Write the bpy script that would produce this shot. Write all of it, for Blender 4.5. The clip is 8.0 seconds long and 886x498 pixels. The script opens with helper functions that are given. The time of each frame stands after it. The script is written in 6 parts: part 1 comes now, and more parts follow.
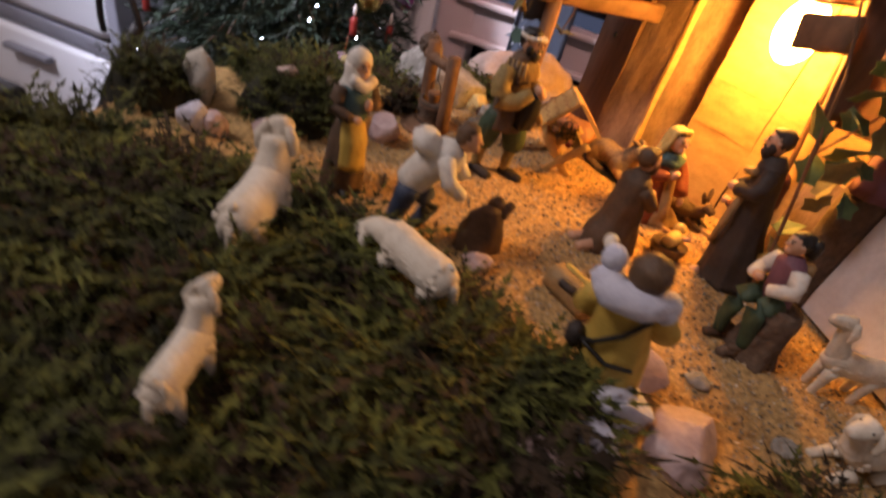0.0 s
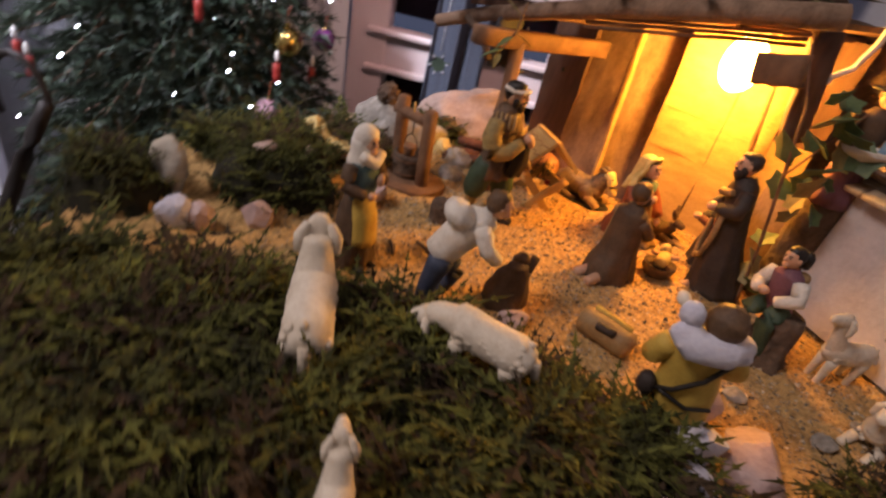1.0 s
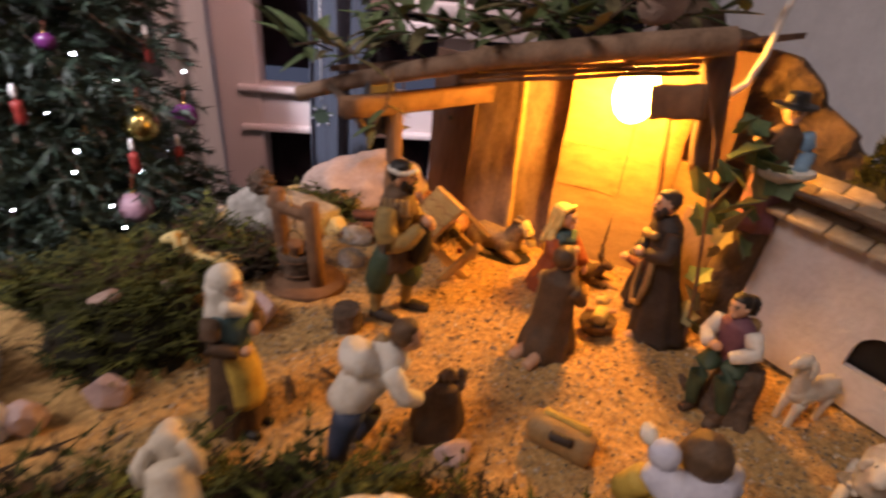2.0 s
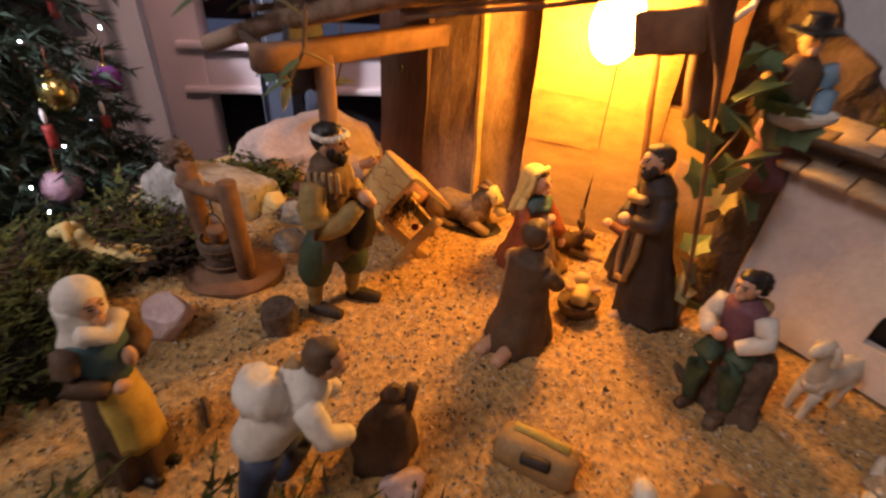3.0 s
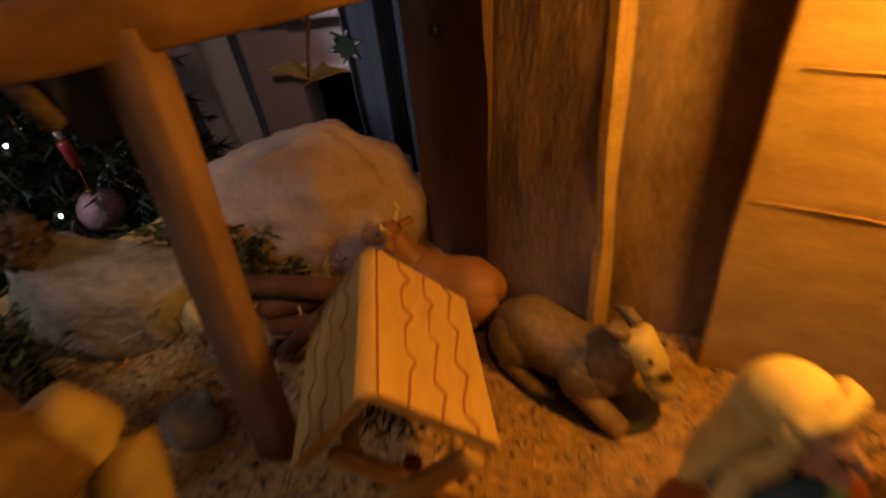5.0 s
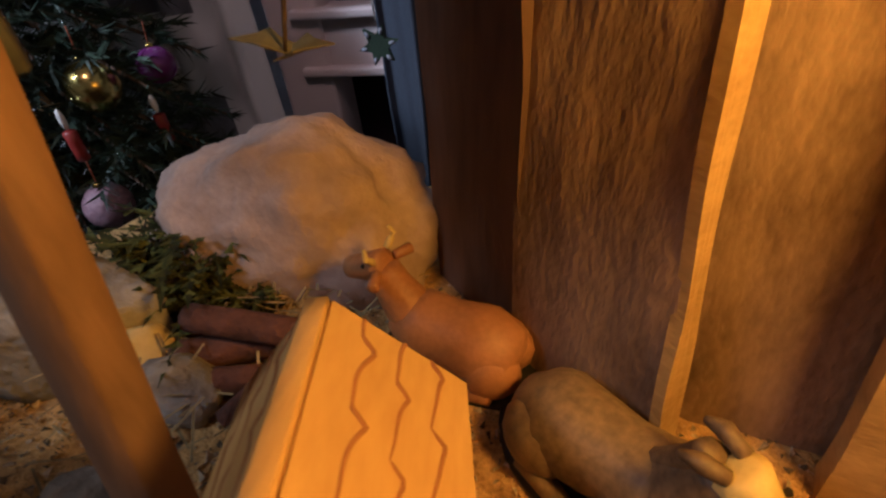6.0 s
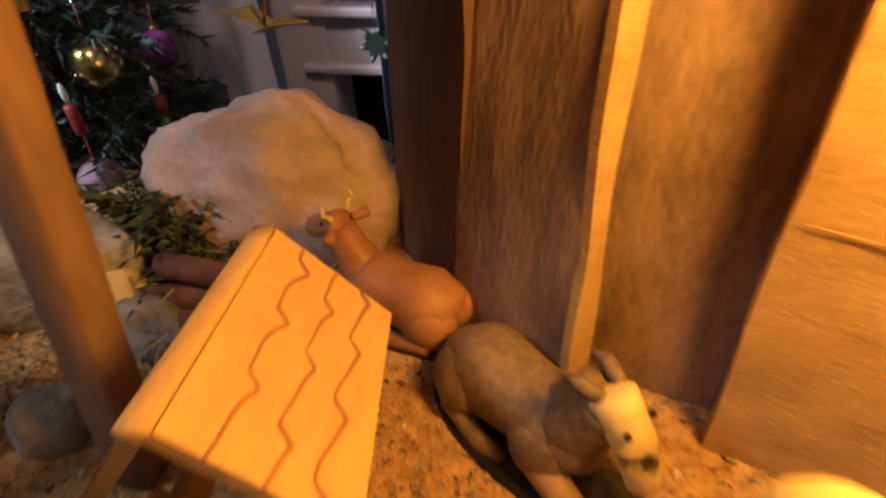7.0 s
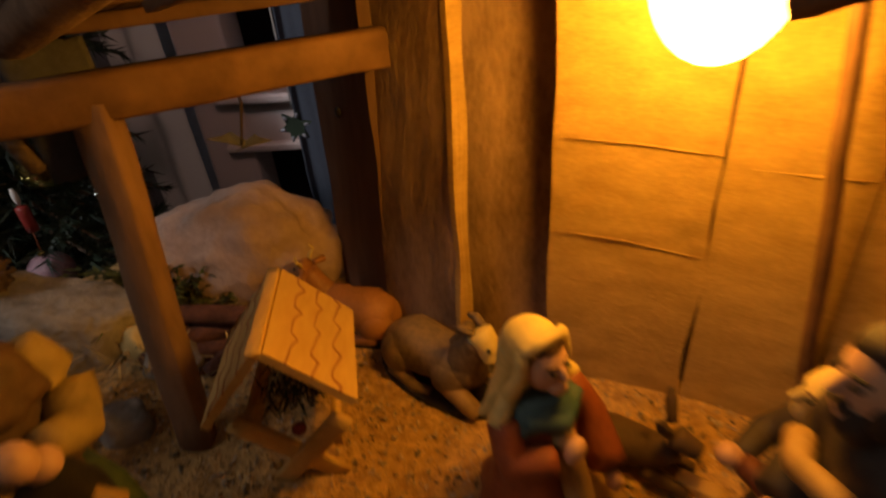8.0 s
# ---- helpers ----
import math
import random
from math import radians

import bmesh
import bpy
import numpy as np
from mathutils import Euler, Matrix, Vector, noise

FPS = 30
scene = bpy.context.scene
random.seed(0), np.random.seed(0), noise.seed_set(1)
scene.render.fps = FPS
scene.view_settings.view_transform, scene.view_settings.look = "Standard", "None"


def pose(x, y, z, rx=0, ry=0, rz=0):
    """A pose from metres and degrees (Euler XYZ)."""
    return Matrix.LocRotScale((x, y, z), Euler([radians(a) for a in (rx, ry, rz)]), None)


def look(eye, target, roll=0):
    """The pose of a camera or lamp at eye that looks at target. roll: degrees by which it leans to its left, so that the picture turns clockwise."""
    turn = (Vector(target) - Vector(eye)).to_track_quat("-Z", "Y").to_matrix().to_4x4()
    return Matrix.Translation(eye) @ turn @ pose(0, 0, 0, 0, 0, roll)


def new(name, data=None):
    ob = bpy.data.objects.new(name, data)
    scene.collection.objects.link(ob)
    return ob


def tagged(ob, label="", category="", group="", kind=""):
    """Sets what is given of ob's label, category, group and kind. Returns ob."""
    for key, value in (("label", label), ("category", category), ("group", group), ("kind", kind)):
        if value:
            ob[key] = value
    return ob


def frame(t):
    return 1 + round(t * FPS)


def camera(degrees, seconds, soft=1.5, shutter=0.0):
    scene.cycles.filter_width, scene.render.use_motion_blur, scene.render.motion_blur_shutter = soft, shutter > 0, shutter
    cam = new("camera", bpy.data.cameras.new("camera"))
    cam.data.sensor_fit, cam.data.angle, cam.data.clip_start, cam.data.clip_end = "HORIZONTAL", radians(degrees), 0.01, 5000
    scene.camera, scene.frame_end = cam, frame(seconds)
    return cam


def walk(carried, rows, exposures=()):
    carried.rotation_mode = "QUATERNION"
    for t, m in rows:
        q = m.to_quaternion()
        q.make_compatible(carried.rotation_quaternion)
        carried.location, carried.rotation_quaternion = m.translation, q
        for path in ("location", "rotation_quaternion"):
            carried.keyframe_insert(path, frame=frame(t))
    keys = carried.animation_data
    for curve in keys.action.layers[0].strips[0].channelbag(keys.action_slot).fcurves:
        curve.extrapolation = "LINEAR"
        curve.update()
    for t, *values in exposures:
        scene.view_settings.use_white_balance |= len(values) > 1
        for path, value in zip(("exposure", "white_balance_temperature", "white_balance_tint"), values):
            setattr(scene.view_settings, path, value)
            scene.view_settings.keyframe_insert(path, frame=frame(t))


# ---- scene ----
cam = camera(82.0, 8.0, soft=2.3, shutter=0.8)
PATH = [
    (0, (0.3345, 0.2861, 0.2060), (0.045, 1.846, -1.012), 16.12),
    (0.5, (0.2812, 0.2807, 0.2202), (0.144, 1.907, -0.936), 15.63),
    (1, (0.2473, 0.2889, 0.2171), (0.295, 1.951, -0.894), 14.17),
    (1.5, (0.2374, 0.3282, 0.2356), (0.422, 2.041, -0.781), 8.59),
    (2, (0.2607, 0.3704, 0.2387), (0.564, 2.062, -0.785), 6.63),
    (2.2, (0.2692, 0.3768, 0.2351), (0.623, 2.067, -0.774), 6.32),
    (3.3, (0.3023, 0.4518, 0.2123), (0.606, 2.011, -1.002), 3.51),
    (3.7, (0.3173, 0.4947, 0.2002), (0.462, 2.056, -1.041), 0.91),
    (4, (0.3268, 0.5370, 0.1974), (0.369, 2.080, -1.075), -0.35),
    (4.5, (0.3583, 0.5872, 0.1860), (0.232, 2.106, -1.109), -3.75),
    (5, (0.3627, 0.6493, 0.1571), (0.089, 2.161, -1.123), -7.74),
    (5.2, (0.3589, 0.6653, 0.1529), (0.058, 2.174, -1.125), -7.17),
    (6.3, (0.3682, 0.6992, 0.1243), (-0.081, 2.223, -1.091), -6.67),
    (6.5, (0.3730, 0.6994, 0.1275), (-0.095, 2.200, -1.109), -6.45),
    (7, (0.3813, 0.6790, 0.1255), (-0.017, 2.232, -1.071), -2.80),
    (7.5, (0.3878, 0.6391, 0.1558), (0.177, 2.323, -0.902), -5.50),
    (8, (0.3967, 0.6006, 0.1681), (0.276, 2.299, -0.881), -4.54),
]
EXPO = [(0.0, 0.72, 6050, 20), (1.0, 0.8, 6250, 20), (2.0, 0.75, 6450, 20), (3.5, 0.3, 6100, 19), (4.0, -0.1, 6250, 16), (4.5, -0.8, 6300, 11),
        (5.2, -1.35, 6600, 13), (6.3, -0.4, 5000, 6), (6.6, -0.35, 5100, 6), (7.0, -0.15, 5550, 6), (7.5, -0.6, 5500, 7), (8.0, -1.4, 6900, 10)]
walk(cam, [(t, look(eye, target, roll)) for t, eye, target, roll in PATH], EXPO)

# ---- world and light ----
world = bpy.data.worlds.new("room_air")
scene.world = world
world.use_nodes = True
world.node_tree.nodes["Background"].inputs[0].default_value = (0.55, 0.65, 1.0, 1)
world.node_tree.nodes["Background"].inputs[1].default_value = 0.06

V = Vector


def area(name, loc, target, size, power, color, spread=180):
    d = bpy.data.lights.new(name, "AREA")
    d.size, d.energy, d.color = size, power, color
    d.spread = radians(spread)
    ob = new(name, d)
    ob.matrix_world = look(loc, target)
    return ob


area("ceiling_lamp_light", (-1.0, 0.1, 1.5), (-0.3, 0.9, 0), 0.5, 10.5, (1.0, 0.84, 0.73))
# Unseen bluish fill, added to brighten the fridge, tree and curtain.
area("added_back_fill_light", (-0.9, 0.0, 1.55), (-0.18, 1.4, -0.05), 0.3, 5.2, (0.88, 0.90, 1.0), 40)
# Unseen pinkish fill, added to brighten the window frame.
area("added_window_fill_light", (0.4, 0.2, 1.55), (0.02, 1.5, 0.05), 0.2, 0.75, (1.0, 0.60, 0.50), 44)

BULB_POWER = 165.0


# ---- materials ----
def mat(name, c1, c2=None, scale=60.0, rough=0.7, bump=0.3, fine=400.0, metal=0.0, spec=0.4, kind="noise", stretch=(1, 1, 1), per=0.0, depth=0.002):
    m = bpy.data.materials.new(name)
    m.use_nodes = True
    nt = m.node_tree
    b = nt.nodes["Principled BSDF"]
    b.inputs["Roughness"].default_value = rough
    b.inputs["Metallic"].default_value = metal
    b.inputs["Specular IOR Level"].default_value = spec
    c2 = c2 or tuple(c * 0.7 for c in c1)
    tc = nt.nodes.new("ShaderNodeTexCoord")
    mp = nt.nodes.new("ShaderNodeMapping")
    mp.inputs["Scale"].default_value = stretch
    nt.links.new(tc.outputs["Object"], mp.inputs["Vector"])
    n1 = nt.nodes.new("ShaderNodeTexNoise")
    n1.inputs["Scale"].default_value = scale
    n1.inputs["Detail"].default_value = 6
    n2 = nt.nodes.new("ShaderNodeTexNoise")
    n2.inputs["Scale"].default_value = fine
    n2.inputs["Detail"].default_value = 4
    for n in (n1, n2):
        nt.links.new(mp.outputs[0], n.inputs["Vector"])
    add = nt.nodes.new("ShaderNodeMath")
    add.operation = "MULTIPLY_ADD"
    nt.links.new(n2.outputs[0], add.inputs[0])
    add.inputs[1].default_value = 0.5
    nt.links.new(n1.outputs[0], add.inputs[2])
    ramp = nt.nodes.new("ShaderNodeValToRGB")
    ramp.color_ramp.elements[0].position = 0.5
    ramp.color_ramp.elements[1].position = 0.98
    ramp.color_ramp.elements[0].color = (*c2, 1)
    ramp.color_ramp.elements[1].color = (*c1, 1)
    nt.links.new(add.outputs[0], ramp.inputs[0])
    out = ramp.outputs[0]
    if per:
        info = nt.nodes.new("ShaderNodeNewGeometry" if per > 0 else "ShaderNodeObjectInfo")
        hs = nt.nodes.new("ShaderNodeHueSaturation")
        mr = nt.nodes.new("ShaderNodeMapRange")
        mr.inputs[3].default_value, mr.inputs[4].default_value = 1 - abs(per), 1 + abs(per)
        nt.links.new(info.outputs["Random Per Island" if per > 0 else "Random"], mr.inputs[0])
        nt.links.new(mr.outputs[0], hs.inputs["Value"])
        nt.links.new(out, hs.inputs["Color"])
        out = hs.outputs[0]
    nt.links.new(out, b.inputs["Base Color"])
    if bump:
        bn = nt.nodes.new("ShaderNodeBump")
        bn.inputs["Strength"].default_value = bump
        bn.inputs["Distance"].default_value = depth
        nt.links.new(add.outputs[0], bn.inputs["Height"])
        nt.links.new(bn.outputs[0], b.inputs["Normal"])
    return m


def glow(name, color, strength):
    m = bpy.data.materials.new(name)
    m.use_nodes = True
    b = m.node_tree.nodes["Principled BSDF"]
    b.inputs["Base Color"].default_value = (0.8, 0.8, 0.8, 1)
    b.inputs["Emission Color"].default_value = (*color, 1)
    b.inputs["Emission Strength"].default_value = strength
    return m


M_SAND = mat("sand", (0.78, 0.50, 0.19), (0.34, 0.20, 0.073), 230, 0.95, 0.85, 1100, depth=0.004)
M_GRAIN = mat("sand_grain", (0.62, 0.50, 0.34), (0.06, 0.04, 0.025), 420, 0.85, 0.2, per=0.7)
M_MOSS = mat("moss", (0.098, 0.104, 0.020), (0.012, 0.013, 0.006), 40, 0.8, 0.0, per=0.75, spec=0.2)
M_DRYMOSS = mat("dry_moss", (0.060, 0.040, 0.020), (0.024, 0.016, 0.010), 40, 0.85, 0.0, per=0.6, spec=0.2)
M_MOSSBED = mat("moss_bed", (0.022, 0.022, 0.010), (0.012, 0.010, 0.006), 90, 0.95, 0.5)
M_ROSE = mat("rose_quartz", (0.62, 0.47, 0.44), (0.38, 0.26, 0.24), 50, 0.42, 0.5, 300)
M_ROCK = mat("pale_rock", (0.52, 0.385, 0.32), (0.34, 0.235, 0.19), 30, 0.8, 0.6, 260, depth=0.003)
M_PALESTONE = mat("pale_stone", (0.60, 0.55, 0.45), (0.36, 0.32, 0.25), 45, 0.85, 0.8, 240, depth=0.003)
M_WHITEROCK = mat("white_rock", (0.44, 0.41, 0.36), (0.15, 0.135, 0.11), 40, 0.9, 0.9, 200, depth=0.004)
M_BOARD = mat("rough_board", (0.50, 0.335, 0.125), (0.34, 0.215, 0.075), 90, 0.9, 0.55, 600, stretch=(0.6, 0.6, 1.5), depth=0.0010)
M_DARKBOARD = mat("dark_board", (0.17, 0.095, 0.06), (0.08, 0.042, 0.028), 26, 0.85, 0.7, 220, stretch=(1, 1, 0.2), depth=0.0012)
M_MIDBOARD = mat("brown_board", (0.33, 0.22, 0.145), (0.15, 0.095, 0.062), 70, 0.9, 0.9, 520, stretch=(1, 1, 0.4), depth=0.0016)
M_BEAM = mat("beam_wood", (0.22, 0.118, 0.060), (0.105, 0.053, 0.027), 45, 0.75, 0.5, 150)
M_POST = mat("post_wood", (0.35, 0.205, 0.115), (0.15, 0.083, 0.047), 34, 0.8, 0.6, 170, stretch=(1, 1, 0.25), depth=0.0015)
M_BARK = mat("bark", (0.16, 0.11, 0.075), (0.06, 0.04, 0.028), 60, 0.95, 1.0, 250, depth=0.004)
M_PLY = mat("light_wood", (0.62, 0.42, 0.15), (0.47, 0.29, 0.09), 60, 0.65, 0.3, 420, stretch=(1, 0.15, 1))
M_SCORE = mat("scored_line", (0.38, 0.18, 0.065), (0.27, 0.115, 0.04), 80, 0.8, 0.1)
M_LOGRED = mat("red_log", (0.14, 0.055, 0.036), (0.05, 0.022, 0.015), 90, 0.9, 1.0)
M_STRAW = mat("straw", (0.42, 0.32, 0.15), (0.22, 0.16, 0.07), 90, 0.8, 0.1, per=0.4)
M_WOOL = mat("painted_wool", (0.78, 0.72, 0.60), (0.60, 0.52, 0.40), 90, 0.75, 0.5, 420, depth=0.0015)
M_CREAM = mat("cream_cloth", (0.72, 0.58, 0.22), (0.54, 0.42, 0.14), 110, 0.6, 0.3)
M_SKIN = mat("painted_skin", (0.58, 0.36, 0.24), (0.48, 0.28, 0.17), 120, 0.5, 0.1)
M_WHITE = mat("white_cloth", (0.78, 0.75, 0.68), (0.58, 0.54, 0.46), 120, 0.6, 0.3)
M_LILAC = mat("bluish_wool", (0.68, 0.68, 0.76), (0.52, 0.52, 0.62), 110, 0.75, 0.5, 420)
M_BROWN = mat("brown_robe", (0.115, 0.07, 0.04), (0.06, 0.035, 0.02), 80, 0.7, 0.3)
M_DARK = mat("dark_robe", (0.05, 0.038, 0.032), (0.025, 0.018, 0.015), 80, 0.65, 0.3)
M_TAN = mat("tan_cloth", (0.36, 0.235, 0.10), (0.22, 0.135, 0.055), 80, 0.6, 0.3)
M_YELLOW = mat("yellow_cloth", (0.60, 0.42, 0.08), (0.45, 0.29, 0.05), 70, 0.65, 0.3)
M_PALEYELLOW = mat("pale_yellow", (0.70, 0.56, 0.24), (0.55, 0.42, 0.16), 70, 0.65, 0.3)
M_MUSTARD = mat("mustard_cloth", (0.40, 0.29, 0.10), (0.18, 0.125, 0.045), 60, 0.65, 0.6, 260, depth=0.002)
M_TEAL = mat("teal_cloth", (0.06, 0.13, 0.14), (0.04, 0.08, 0.09), 70, 0.6, 0.3)
M_GREEN = mat("green_cloth", (0.05, 0.085, 0.045), (0.03, 0.05, 0.03), 70, 0.6, 0.3)
M_NAVY = mat("blue_cloth", (0.05, 0.07, 0.12), (0.03, 0.04, 0.07), 70, 0.6, 0.3)
M_SKYBLUE = mat("sky_blue_cloth", (0.22, 0.36, 0.5), (0.15, 0.26, 0.38), 70, 0.6, 0.3)
M_RED = mat("red_cloth", (0.30, 0.085, 0.035), (0.16, 0.04, 0.018), 70, 0.6, 0.3)
M_PLUMRED = mat("dull_red_cloth", (0.13, 0.04, 0.025), (0.08, 0.025, 0.015), 70, 0.6, 0.3)
M_PURPLE = mat("plum_cloth", (0.20, 0.09, 0.12), (0.12, 0.05, 0.07), 70, 0.6, 0.3)
M_HAIR = mat("brown_hair", (0.14, 0.08, 0.04), (0.07, 0.04, 0.02), 150, 0.6, 0.5)
M_BLACK = mat("black_paint", (0.02, 0.017, 0.015), (0.01, 0.009, 0.008), 80, 0.5, 0.2)
M_OX = mat("ox_brown", (0.46, 0.22, 0.09), (0.27, 0.12, 0.05), 28, 0.5, 0.2)
M_DONKEY = mat("donkey_grey", (0.34, 0.24, 0.13), (0.075, 0.052, 0.034), 34, 0.5, 0.2)
M_PLASTER = mat("grey_plaster", (0.68, 0.63, 0.62), (0.52, 0.47, 0.46), 30, 0.9, 0.6, 220, depth=0.002)
M_TILE = mat("roof_tile", (0.45, 0.36, 0.25), (0.28, 0.21, 0.14), 70, 0.8, 0.4, per=-0.25)
M_LEAF = mat("ivy_leaf", (0.10, 0.15, 0.06), (0.05, 0.08, 0.03), 90, 0.5, 0.2, per=0.4)
M_YLEAF = mat("yellowed_leaf", (0.27, 0.21, 0.06), (0.15, 0.115, 0.035), 90, 0.55, 0.2, per=0.4)
M_DRYLEAF = mat("dry_leaf", (0.20, 0.18, 0.08), (0.12, 0.1, 0.05), 90, 0.6, 0.2)
M_NEEDLE = mat("fir_needle", (0.030, 0.049, 0.029), (0.011, 0.021, 0.013), 30, 0.6, 0.0, per=0.5)
M_PAINT = mat("white_paint", (0.64, 0.55, 0.53), (0.58, 0.49, 0.47), 8, 0.45, 0.05)
M_WALL = mat("white_wall", (0.72, 0.72, 0.74), (0.62, 0.62, 0.64), 25, 0.9, 0.6, 120, depth=0.003)
M_NIGHT = mat("night_pane", (0.02, 0.012, 0.015), (0.012, 0.008, 0.012), 5, 0.12, 0.0)
M_CURTAIN = mat("grey_blue_curtain", (0.050, 0.060, 0.082), (0.034, 0.041, 0.057), 8, 0.9, 0.3, 300)
M_FRIDGE = mat("white_enamel", (0.78, 0.8, 0.85), (0.72, 0.74, 0.8), 6, 0.35, 0.0)
M_GREY = mat("grey_plastic", (0.25, 0.26, 0.3), (0.2, 0.2, 0.24), 20, 0.5, 0.0)
M_SLATE = mat("slate_board", (0.075, 0.08, 0.095), (0.04, 0.042, 0.05), 40, 0.8, 0.4)
M_TABLE = mat("table_wood", (0.2, 0.12, 0.07), (0.12, 0.07, 0.04), 15, 0.6, 0.2)
M_FLOOR = mat("room_floor", (0.25, 0.17, 0.11), (0.17, 0.11, 0.07), 8, 0.6, 0.1)
M_WIRE = mat("white_cable", (0.7, 0.7, 0.68), (0.65, 0.64, 0.6), 50, 0.5, 0.0)
M_GOLD = mat("gold_glass", (0.75, 0.58, 0.18), (0.68, 0.5, 0.14), 30, 0.22, 0.0, metal=1.0)
M_VIOLET = mat("purple_glass", (0.10, 0.02, 0.10), (0.08, 0.015, 0.08), 30, 0.2, 0.0)
M_SILVER = mat("glitter_rose", (0.26, 0.15, 0.17), (0.13, 0.07, 0.09), 200, 0.5, 0.6, 900)
M_CANDLE = mat("red_wax", (0.22, 0.025, 0.02), (0.16, 0.02, 0.015), 30, 0.4, 0.0)
M_BULB = glow("hot_bulb", (1.0, 0.43, 0.045), BULB_POWER)
M_TLIGHT = glow("cold_led", (0.85, 0.95, 1.0), 26.0)


def sheer_material():
    m = mat("plaid_sheer", (0.5, 0.5, 0.5), (0.46, 0.46, 0.46), 10, 0.9, 0.1)
    nt = m.node_tree
    b = nt.nodes["Principled BSDF"]
    tc = nt.nodes.new("ShaderNodeTexCoord")
    sep = nt.nodes.new("ShaderNodeSeparateXYZ")
    nt.links.new(tc.outputs["Object"], sep.inputs[0])
    vals = []
    for axis, period, duty in ((0, 0.19, 0.58), (2, 0.21, 0.5)):
        d = nt.nodes.new("ShaderNodeMath")
        d.operation = "DIVIDE"
        d.inputs[1].default_value = period
        nt.links.new(sep.outputs[axis], d.inputs[0])
        f = nt.nodes.new("ShaderNodeMath")
        f.operation = "FRACT"
        nt.links.new(d.outputs[0], f.inputs[0])
        g = nt.nodes.new("ShaderNodeMath")
        g.operation = "LESS_THAN"
        g.inputs[1].default_value = duty
        nt.links.new(f.outputs[0], g.inputs[0])
        vals.append(g)
    mul = nt.nodes.new("ShaderNodeMath")
    mul.operation = "MULTIPLY"
    nt.links.new(vals[0].outputs[0], mul.inputs[0])
    nt.links.new(vals[1].outputs[0], mul.inputs[1])
    mix = nt.nodes.new("ShaderNodeMix")
    mix.data_type = "RGBA"
    nt.links.new(mul.outputs[0], mix.inputs[0])
    mix.inputs[6].default_value = (0.64, 0.65, 0.64, 1)
    mix.inputs[7].default_value = (0.15, 0.155, 0.175, 1)
    nt.links.new(mix.outputs[2], b.inputs["Base Color"])
    return m


M_SHEER = sheer_material()


